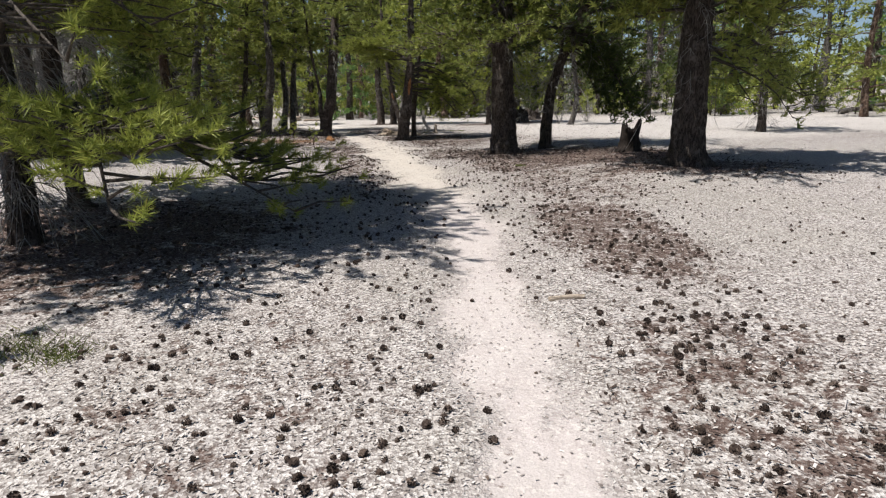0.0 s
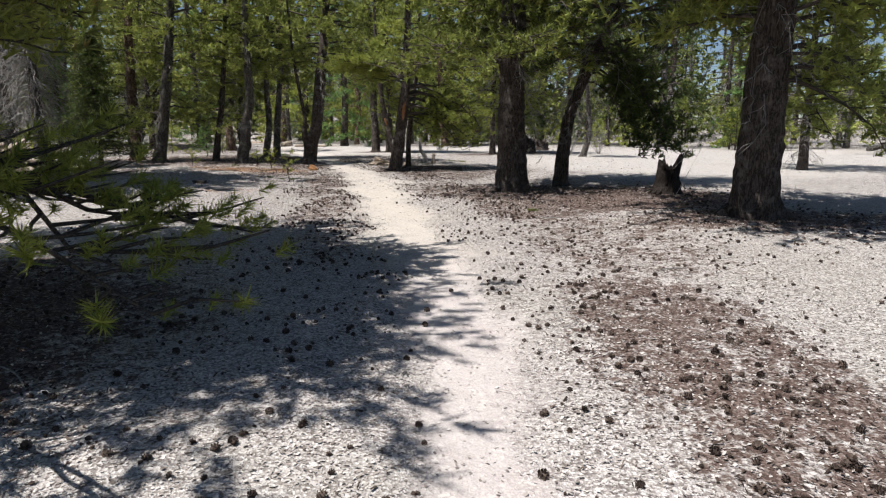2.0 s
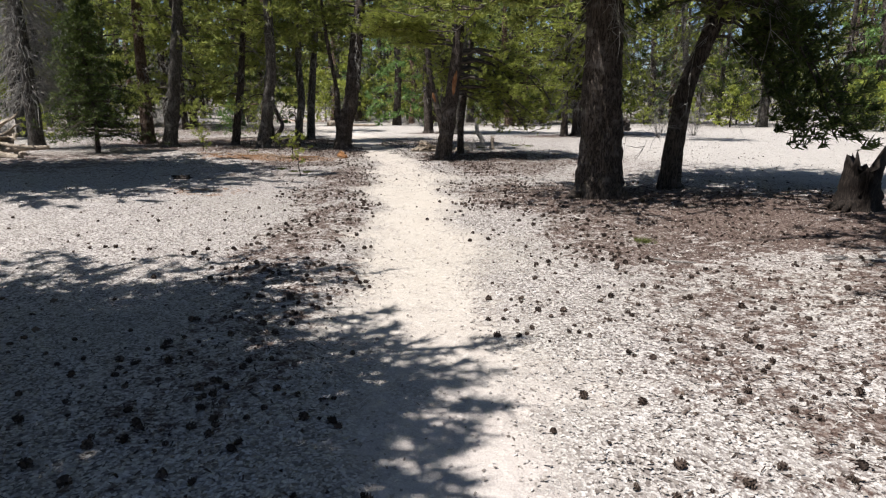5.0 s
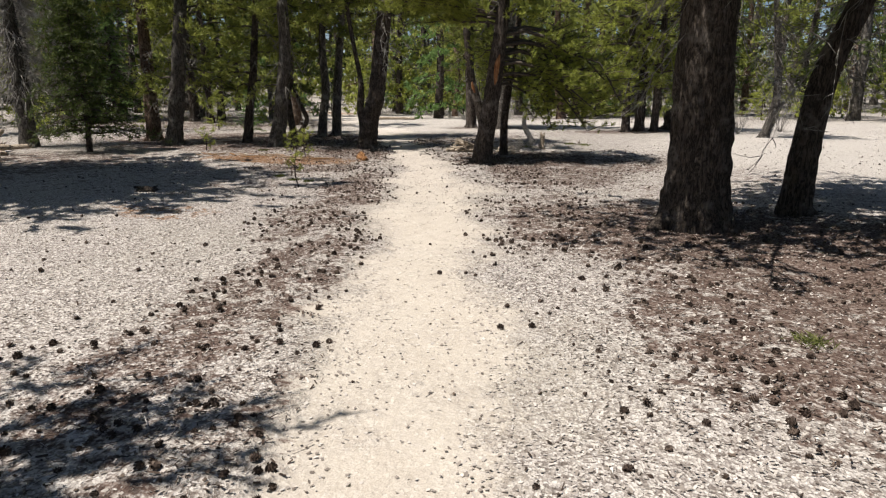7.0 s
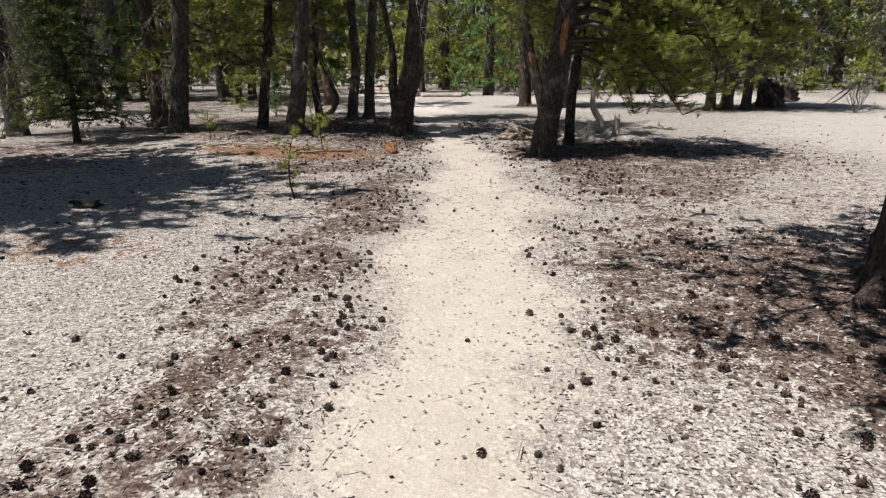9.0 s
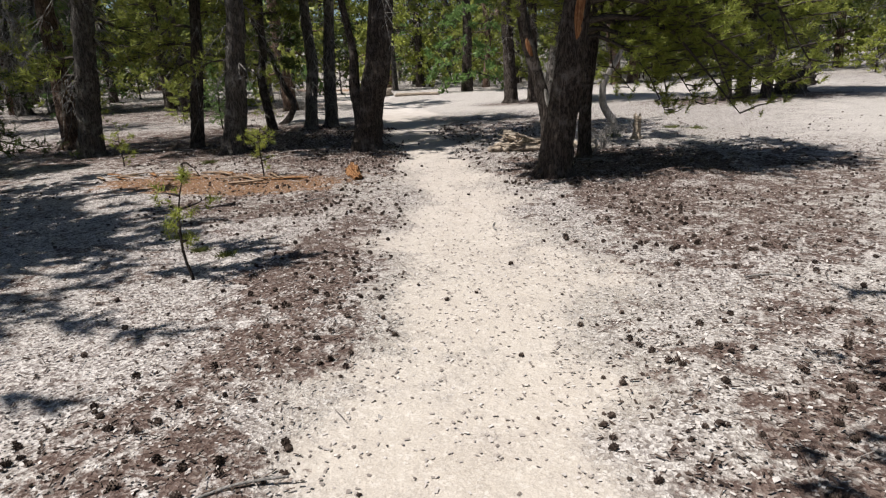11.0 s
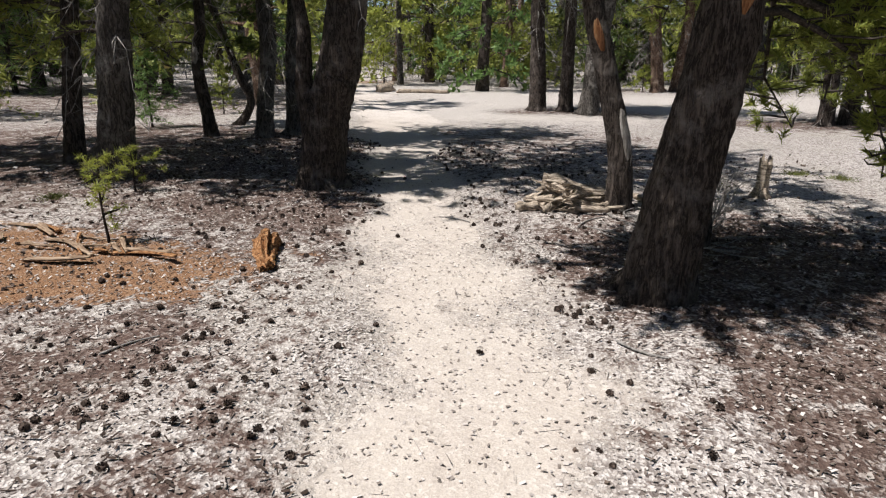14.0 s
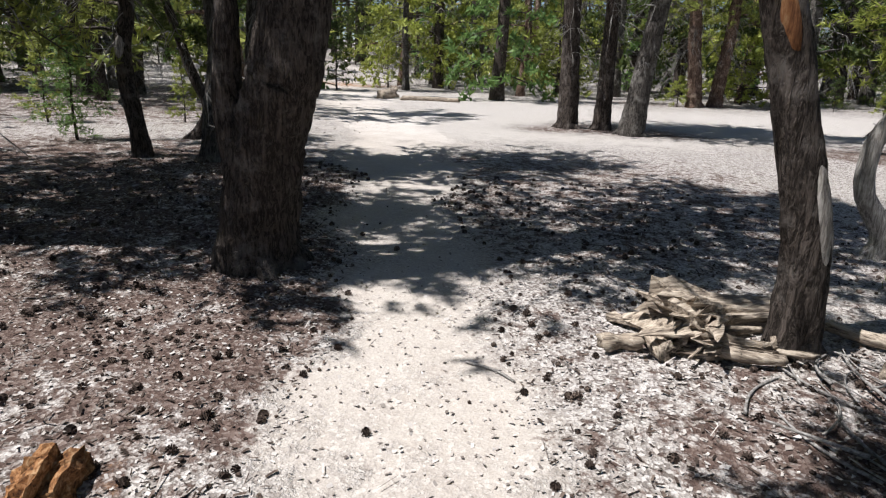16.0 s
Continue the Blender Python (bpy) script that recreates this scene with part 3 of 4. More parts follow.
pine("leaning_pine", "dark crooked leaning pine with a broken stub and hanging boughs", 3.05, 18.25, 0.40, 6.8, [(0, 0, 0), (0.02, 0, 0.8), (0.16, 0, 1.8), (0.5, 0, 2.7), (0.9, 0, 3.6)], 2.9, 2.7, 42,
     dead=44, dead_from=1.6, seed=13, sides=20, fork=([(0.28, 0, 2.2), (0.36, 0, 2.6), (0.42, 0, 3.05)], 0.2), leaves=NEEDLES_DEEP_SHADED, fine=(0.15, 18, 0.12),
     extra=[(2.5, -5, 1.3, 1.5, 1.6), (2.8, 8, 1.6, 1.55, 1.6), (2.9, -12, 1.9, 1.4, 1.6), (3.1, 22, 2.0, 1.4, 1.6), (2.7, -18, 1.4, 1.5, 1.6), (3.0, -10, 2.1, 1.35, 1.0), (3.3, 30, 1.8, 1.4, 0.9), (3.2, 0, 1.7, 1.6, 1.0), (3.4, 10, 2.2, 1.3, 1.0)])
# the pine that shades the start of the trail
pine("pine_tree", "bushy pine with low sunlit boughs and a thicket of dead twigs", -4.85, 7.0, 0.36, 8.8, None, 2.7, 2.85, 100, 14, 0.16, 18, 0.10, dead=150, dead_from=0.4, seed=14, fine=(0.115, 64, 0.04),
     loose=True, leaves=NEEDLES_YOUNG_SUNLIT, extra=[(1.30, -40, 3.3, 0.36, 2.2), (1.28, -46, 3.2, 0.35, 2.2), (1.36, -35, 3.1, 0.38, 1.8), (1.3, -42, 2.9, 0.30, 1.6), (2.1, -52, 3.0, 0.27, 1.2), (2.5, -28, 2.4, 0.3, 1.0),
                            (1.05, 4, 3.2, 0.40, 1.8), (1.0, 33, 3.3, 0.42, 1.0), (1.1, 14, 2.6, 0.38, 1.4), (1.0, -9, 3.0, 0.38, 1.6), (1.05, 20, 3.0, 0.38, 1.2),
                            # high limbs out of view, added to fill the shade on the trail
                            (4.2, -20, 2.9, 0.15, 3), (4.6, 10, 2.9, 0.15, 3), (5.0, -5, 2.8, 0.12, 3), (5.4, 25, 2.6, 0.12, 3), (5.7, -30, 2.4, 0.12, 3), (4.4, 40, 2.8, 0.15, 3), (6.2, 5, 2.1, 0.1, 3), (3.8, 0, 2.9, 0.15, 3), (5.2, -15, 2.6, 0.12, 3), (4.8, 18, 2.8, 0.14, 3), (4.0, 28, 2.8, 0.15, 3)])
pine("pine_tree", "tall pine with a high spreading crown", -5.5, 9.25, 0.34, 7.0, None, 2.6, 2.8, 90, tuft=0.17, width=0.12, dead=14, seed=15, fine=(0.16, 18, 0.11),
     # limbs above the view, reaching out to lengthen that shade
     extra=[(3.7, -22, 3.1, 0.15, 3), (4.0, -8, 3.3, 0.15, 3), (3.8, 5, 3.4, 0.15, 3), (4.3, 14, 3.1, 0.15, 3), (4.0, 26, 2.7, 0.15, 2), (4.6, -14, 2.9, 0.15, 2), (4.6, 6, 2.8, 0.15, 2), (4.8, -4, 2.7, 0.15, 2), (4.3, 36, 2.4, 0.15, 2), (3.6, -35, 2.9, 0.15, 2)])
# the stand ahead
pine("pine_tree", "leaning pine with a scarred trunk bent over the trail side", -1.47, 23.88, 0.48, 7.2, [(0, 0, 0), (0.05, 0, 0.5), (0.13, 0, 1.0), (0.2, 0, 1.5), (0.25, 0, 2.0), (0.38, 0, 3.2)], 3.1, 1.1, 20, dead=6,
     dead_from=3.2, seed=16, sides=28, scars=[(1.7, 2.35, -70, 50, SCAR)], fine=(0.085, 40, 0.055),
     # the limbs near three metres are above the view, added for shade
     extra=[(3.2, 185, 2.3, 0.2, 4), (3.3, 205, 2.3, 0.2, 4), (3.1, 170, 2.2, 0.2, 4), (3.4, 195, 2.0, 0.2, 3), (3.0, 150, 1.5, 0.2, 1.4), (2.9, 175, 1.5, 0.2, 1.4), (3.1, 200, 1.4, 0.2, 1.4), (3.0, 130, 1.5, 0.2, 1.2), (1.9, 15, 2.2, 0.8, 1.4), (1.9, 40, 2.0, 0.85, 1.4), (2.1, 0, 2.3, 0.75, 1.3), (2.2, 60, 2.2, 0.8, 1.2), (2.3, 30, 2.6, 0.72, 1.4), (1.8, 28, 1.7, 0.9, 1.4), (2.2, 8, 1.9, 0.95, 1.4), (2.4, 48, 2.4, 0.8, 1.3), (2.5, 18, 2.7, 0.68, 1.4),
            (2.0, 70, 1.8, 0.85, 1.2), (1.7, 20, 1.3, 0.95, 1.4), (2.6, 35, 2.2, 0.9, 1.3), (2.7, 5, 2.6, 0.8, 1.3), (2.8, 25, 2.8, 0.75, 1.3), (2.6, 55, 2.6, 0.8, 1.2), (2.3, 85, 1.3, 0.6, 1.2), (2.2, 105, 1.2, 0.6, 1.2), (2.4, 125, 1.3, 0.6, 1.0)], leaves=NEEDLES_YOUNG_SUNLIT)
pine("pine_tree", SLIM, -1.1, 24.95, 0.24, 6.5, [(0, 0, 0), (0.02, 0, 1), (0.14, 0, 2)], 3.2, 0.9, 8, dead=4, dead_from=2.6, seed=17, sides=16)
pine("pine_tree", "slim pine with peeling bark and a bare scar", -1.66, 25.93, 0.27, 7.0, [(0, 0, 0), (-0.04, 0, 0.6), (-0.22, 0, 1.3), (-0.38, 0, 1.9), (-0.5, 0, 3)], 3.4, 0.8, 8, dead=0, seed=18, sides=22, scars=[(0.45, 1.0, -40, 75, SILVER), (1.45, 1.75, -85, 60, SCAR)])
# upper trunk, above the view, bent to move the crown's shade farther on
pine("forked_pine", "dark forked pine with two stems from one base", -4.9, 26.25, 0.56, 9.5, [(0, 0, 0), (0.07, 0, 0.45), (0.15, 0, 0.82), (0.26, 0, 1.2), (0.33, 0.03, 1.55), (0.5, 0.4, 3.6), (0.6, 1.2, 6), (0.6, 1.7, 9.5)], 3.3, 2.1, 76, dead=12, dead_from=2.6, seed=19, sides=28,
     fork=([(-0.02, -0.02, 0.25), (-0.06, -0.03, 0.75), (-0.12, 0, 1.1), (-0.10, 0, 1.5), (-0.12, 0, 1.9), (-0.4, 0, 3.6), (-0.6, 0, 6)], 0.25))
pine("pine_tree", SLIM, -7.1, 29.95, 0.36, 9.0, [(0, 0, 0), (0.1, 0, 1.5), (0.35, 0, 4)], 3.2, 1.7, 34, dead=16, seed=20, bark=BARK_GREY)
pine("pine_tree", "pale grey pine with a gently bowed trunk", -7.4, 29.45, 0.34, 8.5, [(0, 0, 0), (0.08, 0, 0.7), (0.2, 0, 1.5), (0.14, 0, 2.6), (0.2, 0, 4)], 3.2, 1.7, 32, dead=16, seed=21, bark=BARK_GREY, sides=20)
pine("pine_tree", SLIM, -7.3, 25.85, 0.46, 8.2, [(0, 0, 0), (0.18, 0, 0.8), (0.3, 0, 1.7), (0.42, 0, 2.6)], 3.0, 1.4, 30, dead=22, dead_from=1.2, seed=22, sides=22, bark=BARK_GREY, leaves=NEEDLES, fine=(0.12, 16, 0.10),
     extra=[(1.6, -150, 1.0, 0.7, 0.7), (2.2, 120, 1.2, 0.6, 0.8)])
pine("pine_tree", SLIM, -8.5, 26.55, 0.29, 8.0, [(0, 0, 0), (0.2, 0, 1.2), (0.4, 0, 2.5)], 2.4, 1.6, 36, dead=18, seed=23, sides=18, leaves=NEEDLES, fine=(0.12, 16, 0.10), extra=[(1.6, 150, 1.2, 0.5, 1), (1.9, 200, 1.5, 0.6, 1.2), (2.2, 250, 1.3, 0.6, 1), (1.7, 60, 1.3, 0.6, 1)])
pine("pine_tree", BIG, -10.3, 25.8, 0.50, 10, [(0, 0, 0), (0.2, 0, 1.2), (0.45, 0, 2.7)], 3.0, 2.0, 40, dead=24, dead_from=1.2, seed=24, sides=22, bark=BARK_GREY, fine=(0.12, 16, 0.10), extra=[(1.8, 180, 1.6, 0.5, 1.2), (2.2, 130, 1.7, 0.6, 1.2), (2.0, 30, 1.6, 0.5, 1.2), (2.4, 80, 1.8, 0.6, 1), (1.5, 210, 1.4, 0.5, 1)])
pine("crooked_pine", "crooked slender pine with a kinked trunk", -8.3, 29.3, 0.26, 6.5, [(0, 0, 0), (-0.1, 0, 0.7), (-0.14, 0, 1.3), (-0.02, 0, 1.75), (0.02, 0, 2.6)], 2.5, 1.5, 30, dead=14, seed=25, sides=18, scars=[(1.2, 1.5, -80, 90, SILVER)], leaves=NEEDLES, fine=(0.12, 16, 0.10), extra=[(1.5, 200, 1.1, 0.4, 0.8), (1.8, 160, 1.2, 0.5, 0.8)])
pine("crooked_pine", "thin bowed pine curving back over itself", -8.95, 31.1, 0.2, 4.6, [(0, 0, 0), (0.22, 0, 0.22), (0.36, 0, 0.55), (0.1, 0, 1.1), (-0.2, 0, 2.0)], 1.6, 1.2, 22, dead=12, seed=26, sides=14, leaves=NEEDLES_DEEP_SHADED)
pine("pine_tree", "pine with pale flaking orange bark", -11.6, 26.8, 0.48, 10, [(0, 0, 0), (0.02, 0, 2), (0.05, 0, 4)], 3.2, 1.9, 36, dead=24, seed=27, bark=BARK_RED)
pine("pine_tree", BIG, -16.8, 37.3, 0.5, 10, None, 3, 2.0, 34, dead=20, seed=28)
pine("pine_tree", "grey pine with a curved trunk", -18.0, 39.8, 0.5, 9, [(0, 0, 0), (0.45, 0, 1.2), (0.1, 0, 2.6), (-0.1, 0, 4)], 3.4, 2.0, 34, dead=20, seed=29, bark=BARK_GREY)
pine("pine_tree", BIG, -16.2, 38.6, 0.45, 10, None, 3, 2.0, 34, dead=20, seed=30)
for i, (dx, dy, w) in enumerate([(-0.5, 0, 0.36), (0.0, 0.3, 0.42), (0.5, -0.1, 0.34)]):
    pine("pine_tree", "dense dark pine in a tight clump with low boughs", 3.1 + dx, 34.3 + dy, w, 9.5, None, 1.5, 2.3, 44, dead=14, seed=31 + i, leaves=NEEDLES if i else NEEDLES_YOUNG_SUNLIT, group="pine clump", sides=14)
pine("dead_pine", "slender half-dead pine with bare grey branches", 6.4, 31.0, 0.32, 6.5, [(0, 0, 0), (0.25, 0, 1.2), (0.05, 0, 3)], 3.2, 1.3, 16, dead=60, dead_from=0.8, seed=35, sides=16, bark=BARK_GREY)
for i, (x, y, w, lean) in enumerate([(-3.5, 36.6, 0.5, -0.1), (-2.78, 36.5, 0.42, 0.0), (-2.2, 35.8, 0.52, 0.28), (0.25, 46.5, 0.6, -0.3), (1.0, 47.1, 0.55, 0.2)]):
    pine("pine_tree", "dark pine in a row across the clearing", x, y, w, 10, [(0, 0, 0), (lean * 0.4, 0, 1.2), (lean, 0, 2.5), (lean * 1.3, 0, 4)], 2.9, 1.9, 40, dead=22, dead_from=1.5, seed=40 + i, sides=16,
         bark=(BARK, BARK, BARK_GREY, BARK_RED, BARK_RED)[i])
pine("pine_tree", "pine with low drooping boughs at the clearing", 12.3, 24.0, 0.36, 8.5, None, 1.4, 2.2, 44, dead=24, dead_from=0.6, seed=46, sides=14, leaves=NEEDLES)
pine("dead_pine", "grey half-dead pine hung with a curtain of bare twigs", -13.9, 24.7, 0.5, 9.5, [(0, 0, 0), (0.02, 0, 2), (0, 0, 4)], 5.2, 1.8, 20, dead=24, dead_from=1.4, curtain=330, seed=47, sides=16, bark=BARK_GREY, leaves=NEEDLES_DEEP_SHADED, group="half-dead pines")
# stands out of view; place and crown are set to shade the left side
pine("pine_tree", "broad pine with a wide shading crown", -11.4, 17.6, 0.45, 9.4, None, 4.1, 3.7, 150, tuft=0.24, width=0.16, dead=20, seed=48, sides=14)
for i, (x, y) in enumerate([(-22.6, 36.2), (-21.4, 36.6), (-18.3, 29.6)]):
    pine("dead_pine", "grey half-dead pine hung with a curtain of bare twigs", x, y, 0.6, 10, None, 4.6, 2.4, 22, dead=40, dead_from=1.2, curtain=260, seed=52 + i, sides=16, bark=BARK_GREY, group="half-dead pines")
pine("fir_tree", "young dark fir with tiered boughs", -11.4, 23.9, 0.16, 4.4, None, 0.5, 1.35, 84, 10, 0.13, 10, 0.09, 0.2, dead=6, dead_from=0.3, seed=49, cone=True, leaves=NEEDLES_DEEP_SHADED, sides=10)
pine("fir_tree", "young bright green conical fir", -20.3, 36.5, 0.2, 6.4, None, 0.3, 1.7, 80, 9, 0.13, 10, 0.08, 0.2, dead=0, seed=50, cone=True, leaves=NEEDLES_FIR, sides=10)
pine("fir_tree", "small airy light green fir sapling", -10.2, 30.2, 0.05, 1.75, None, 0.2, 0.62, 34, 6, 0.08, 12, 0.08, 0.15, dead=0, seed=51, cone=True, leaves=NEEDLES_FIR, sides=8)

# the forest behind, copies of a few trees
FAR, VERY_FAR, YOUNG = [], [], []
for i in range(7):
    fir = i == 5
    FAR.append(pine("forest_fir" if fir else "forest_pine", "tall conical forest fir among pines" if fir else "tall forest pine among many at the clearing's edge", 60 + 6 * i, -60, 0.40 + 0.04 * i,
                    12 + (i % 3) * 1.5, None, (0.9, 1.9, 2.6, 1.0, 2.2, 0.5, 1.3)[i], (2.3, 2.1, 2.4, 2.5, 2.2, 2.1, 2.6)[i], 34, 7, 0.27, 6, 0.22, 0.35, dead=0, dead_from=0.6, tapering=True, curtain=(12, 34, 60, 10, 46, 0, 22)[i], seed=60 + i, cone=fir,
                    bark=(BARK, BARK_GREY, BARK, BARK_RED, BARK, BARK, BARK_GREY)[i], leaves=(NEEDLES, NEEDLES_YOUNG_SUNLIT, NEEDLES_DEEP_SHADED, NEEDLES, NEEDLES, NEEDLES_FIR, NEEDLES_DEEP_SHADED)[i], sides=8, group="forest trees"))
for i in range(4):
    VERY_FAR.append(pine("distant_pine", "distant pine in the dense forest belt", 60 + 6 * i, -70, 0.5, 15 + i, None, (0.6, 1.4, 1.0, 2.0)[i], 3.3, 30, 5, 0.42, 5, 0.26, 0.35, dead=0, tapering=True, seed=70 + i,
                         leaves=(NEEDLES, NEEDLES_DEEP_SHADED, NEEDLES, NEEDLES_YOUNG_SUNLIT)[i], sides=6, group="distant trees"))
for i in range(3):
    YOUNG.append(pine("young_pine", "bushy young pine with boughs down to the ground", 60 + 6 * i, -80, 0.12, 2.6 + 0.8 * i, None, 0.25, 1.2, 24, 5, 0.18, 5, 0.18, 0.2, dead=6, dead_from=0.2, tapering=True, seed=80 + i,
                      leaves=(NEEDLES_YOUNG_SUNLIT, NEEDLES_DEEP_SHADED, NEEDLES)[i], sides=6, group="young pines"))


def open_ground(x, y, low=False):
    """Where no forest tree stands: round the trail and in the clearings."""
    if -14 < x < 14 and -8 < y < 33:
        return True
    if -21.5 < x < -13 and 25 < y < 36.2:
        return True
    if 5 < x < 24 and 10 < y < (40 if low else 44):
        return True
    if -4.5 < x < 8 and y < 49:
        return True
    cx = float(np.interp(y, TRACK[:, 1], TRACK[:, 0]))
    if abs(x - cx) < 2.6 and y < 66:
        return True
    return -11 < x < 0 and y < 44


def scatter(sources, number, near, far, apart, lo=-0.95, hi=0.80, low=False):
    found, tries = [], 0
    while len(found) < number and tries < 9000:
        tries += 1
        a, d = rng.uniform(lo, hi), rng.uniform(near, far)
        x, y = d * math.sin(a) - 2, d * math.cos(a)
        if open_ground(x, y, low) or any((x - p) ** 2 + (y - q) ** 2 < apart ** 2 for p, q in found):
            continue
        found.append((x, y))
    for i, (x, y) in enumerate(found):
        m = pose(x, y, float(lie(x, y)) - 0.05, 0, 0, rng.uniform(0, 360))
        if i < len(sources):
            sources[i].matrix_basis = m
            continue
        s = rng.uniform(0.8, 1.15)
        copy_thing(sources[rng.integers(0, len(sources))], m).scale = (s, s, s)


rng = np.random.default_rng(8)
scatter(FAR, 112, 32, 72, 2.7)
scatter(VERY_FAR, 130, 70, 125, 2.8)
scatter(YOUNG, 110, 34, 85, 1.5, low=True)
rng = np.random.default_rng(9)
for x, y in [(-22, 70), (-26, 74), (-18.5, 72), (-30, 79), (-24, 84), (-34, 86), (-17, 79), (-28, 92), (-21, 90), (-37, 95), (-14.5, 84), (-32, 98)]:
    copy_thing(VERY_FAR[rng.integers(0, 4)], pose(x, y, float(lie(x, y)) - 0.05, 0, 0, rng.uniform(0, 360)))
for x, y in [(-2.5, 52), (0.5, 55), (2.6, 51), (4.4, 54), (6.0, 50.5), (7.8, 53), (9.5, 50), (11.5, 52.5), (3.2, 58), (8.6, 57), (13.5, 49), (-0.8, 58.5)]:
    copy_thing(FAR[rng.integers(0, 7)], pose(x, y, float(lie(x, y)) - 0.05, 0, 0, rng.uniform(0, 360)))
for x, y, size in [(4.6, 46.3, 0.34), (5.6, 45.0, 0.28), (3.9, 47.5, 0.4), (-0.3, 46.6, 0.42), (-1.2, 48.0, 0.5), (-6.2, 52, 0.6), (-8, 61, 0.9), (-5, 58, 0.8), (1.8, 50.5, 0.7), (6.6, 47.6, 0.6), (8.4, 46.2, 0.45), (10.5, 45.4, 0.7),
                   (12.8, 44.6, 0.9), (15.5, 43.4, 0.8), (18, 42.0, 1.0), (20.5, 41, 0.9), (-13.6, 47, 0.8), (-15.5, 44, 0.7), (-12.6, 50.5, 0.8), (-17, 48.5, 1.0), (-10.6, 33.2, 0.3), (-12.4, 31.8, 0.36), (-14.2, 30.4, 0.42), (-16.5, 28.2, 0.5)]:
    copy_thing(YOUNG[rng.integers(0, 3)], pose(x, y, float(lie(x, y)) - 0.03, 0, 0, rng.uniform(0, 360))).scale = (size, size, size)
for i in range(26):                                   # unseen trees added behind and beside the walk, to shape its light
    a, d = rng.uniform(0.95, 5.2), rng.uniform(17, 38)
    x, y = d * math.sin(a), d * math.cos(a)
    if not open_ground(x, y):
        copy_thing(FAR[rng.integers(0, 7)], pose(x, y, float(lie(x, y)) - 0.05, 0, 0, rng.uniform(0, 360)))


# ---- saplings, snags and fallen wood ----
def sapling(x, y, height, spine, seed, label):
    pine("pine_sapling", label, x, y, 0.03, height, spine, 0.25 * height, 0.24, 6, 2, 0.07, 38, 0.045, -0.15, dead=3, dead_from=0.1, seed=seed, leaves=NEEDLES_YOUNG_SUNLIT, sides=9, category="sapling")


sapling(-4.0, 19.72, 0.92, [(0, 0, 0), (-0.06, 0, 0.25), (-0.03, 0, 0.6), (0.08, 0, 0.92)], 91, "thin pine sapling with sparse green needle brushes")
sapling(-5.65, 23.9, 0.78, [(0, 0, 0), (-0.02, 0, 0.4), (0.03, 0, 0.78)], 92, "small pine sapling beside split rotten wood")
sapling(-6.55, 25.3, 0.5, None, 93, "tiny pine sapling in needle litter")
sapling(-8.6, 24.6, 0.6, None, 94, "tiny pine sapling in needle litter")


def log(name, label, x, y, z, length, dia, heading, material, seed, jag=0.3, pitch=0.0, taper=0.75, bend=0.06, sides=14, category="log", ridge=0.09, group=""):
    """A broken length of wood, lying along its own x, with torn ends and furrowed sides."""
    r = np.random.default_rng(seed)
    g = Geo()
    n = max(10, int(length / max(0.02, dia * 0.11)))
    s = np.linspace(0, 1, n)
    p = np.stack([(s - 0.5) * length, bend * length * np.sin(s * 3.1) + r.normal(0, 0.01 * dia, n), r.normal(0, 0.02 * dia, n)], 1)
    swell = 1 + 0.18 * np.sin(s * r.uniform(4, 9) + r.uniform(0, 6)) * (ridge > 0.1)
    tube(g, p, dia / 2 * (1 - (1 - taper) * s) * swell, sides, ridge * 0.6, r, torn=(jag * min(dia, 0.16), jag * min(dia, 0.16)), grain=ridge * 0.8 if ridge > 0.1 else 0.03)
    ob = new(name, g.mesh(name, material, sides < 20))
    ob.matrix_world = pose(x, y, float(lie(x, y)) + z, 0, -pitch, heading)
    return tagged(ob, label, category, group)


def stump(name, label, x, y, dia, height, material, seed):
    r = np.random.default_rng(seed)
    g = Geo()
    zz = np.linspace(-0.08, height * 0.85, 14)
    tube(g, np.stack([0.04 * zz, 0 * zz, zz], 1), dia / 2 * (1 + 0.5 * np.exp(-np.clip(zz, 0, 9) / (0.3 * dia))) * 0.85, 22, 0.1, r, torn=(0, min(0.45 * height, 0.6 * dia)), grain=0.13)
    for i in range(5):
        a = r.uniform(0, 6.28)
        d = np.array([np.cos(a), np.sin(a), 0])
        tube(g, [d * dia * 0.3 + (0, 0, 0.12), d * dia * 0.6 + (0, 0, 0.04), d * dia * 1.0 + (0, 0, -0.04)], [dia * 0.14, dia * 0.1, dia * 0.03], 6, 0.1, r)
    ob = new(name, g.mesh(name, material))
    ob.location = (x, y, float(lie(x, y)))
    return tagged(ob, label, "stump")


stump("tree_stump", "dark jagged broken stump on shaded litter", 4.72, 15.6, 0.44, 0.72, SHADED_STUMP_WOOD, 101)
stump("dead_snag", "short pale weathered snag", -0.25, 26.75, 0.13, 0.45, DRIFT, 102)
stump("tree_stump", "dark low stump by the pine clump", 4.5, 35.4, 0.7, 0.7, BARK, 103)
stump("tree_stump", "dark uprooted stump in the clearing", 5.6, 38.6, 0.8, 0.6, BARK, 104)


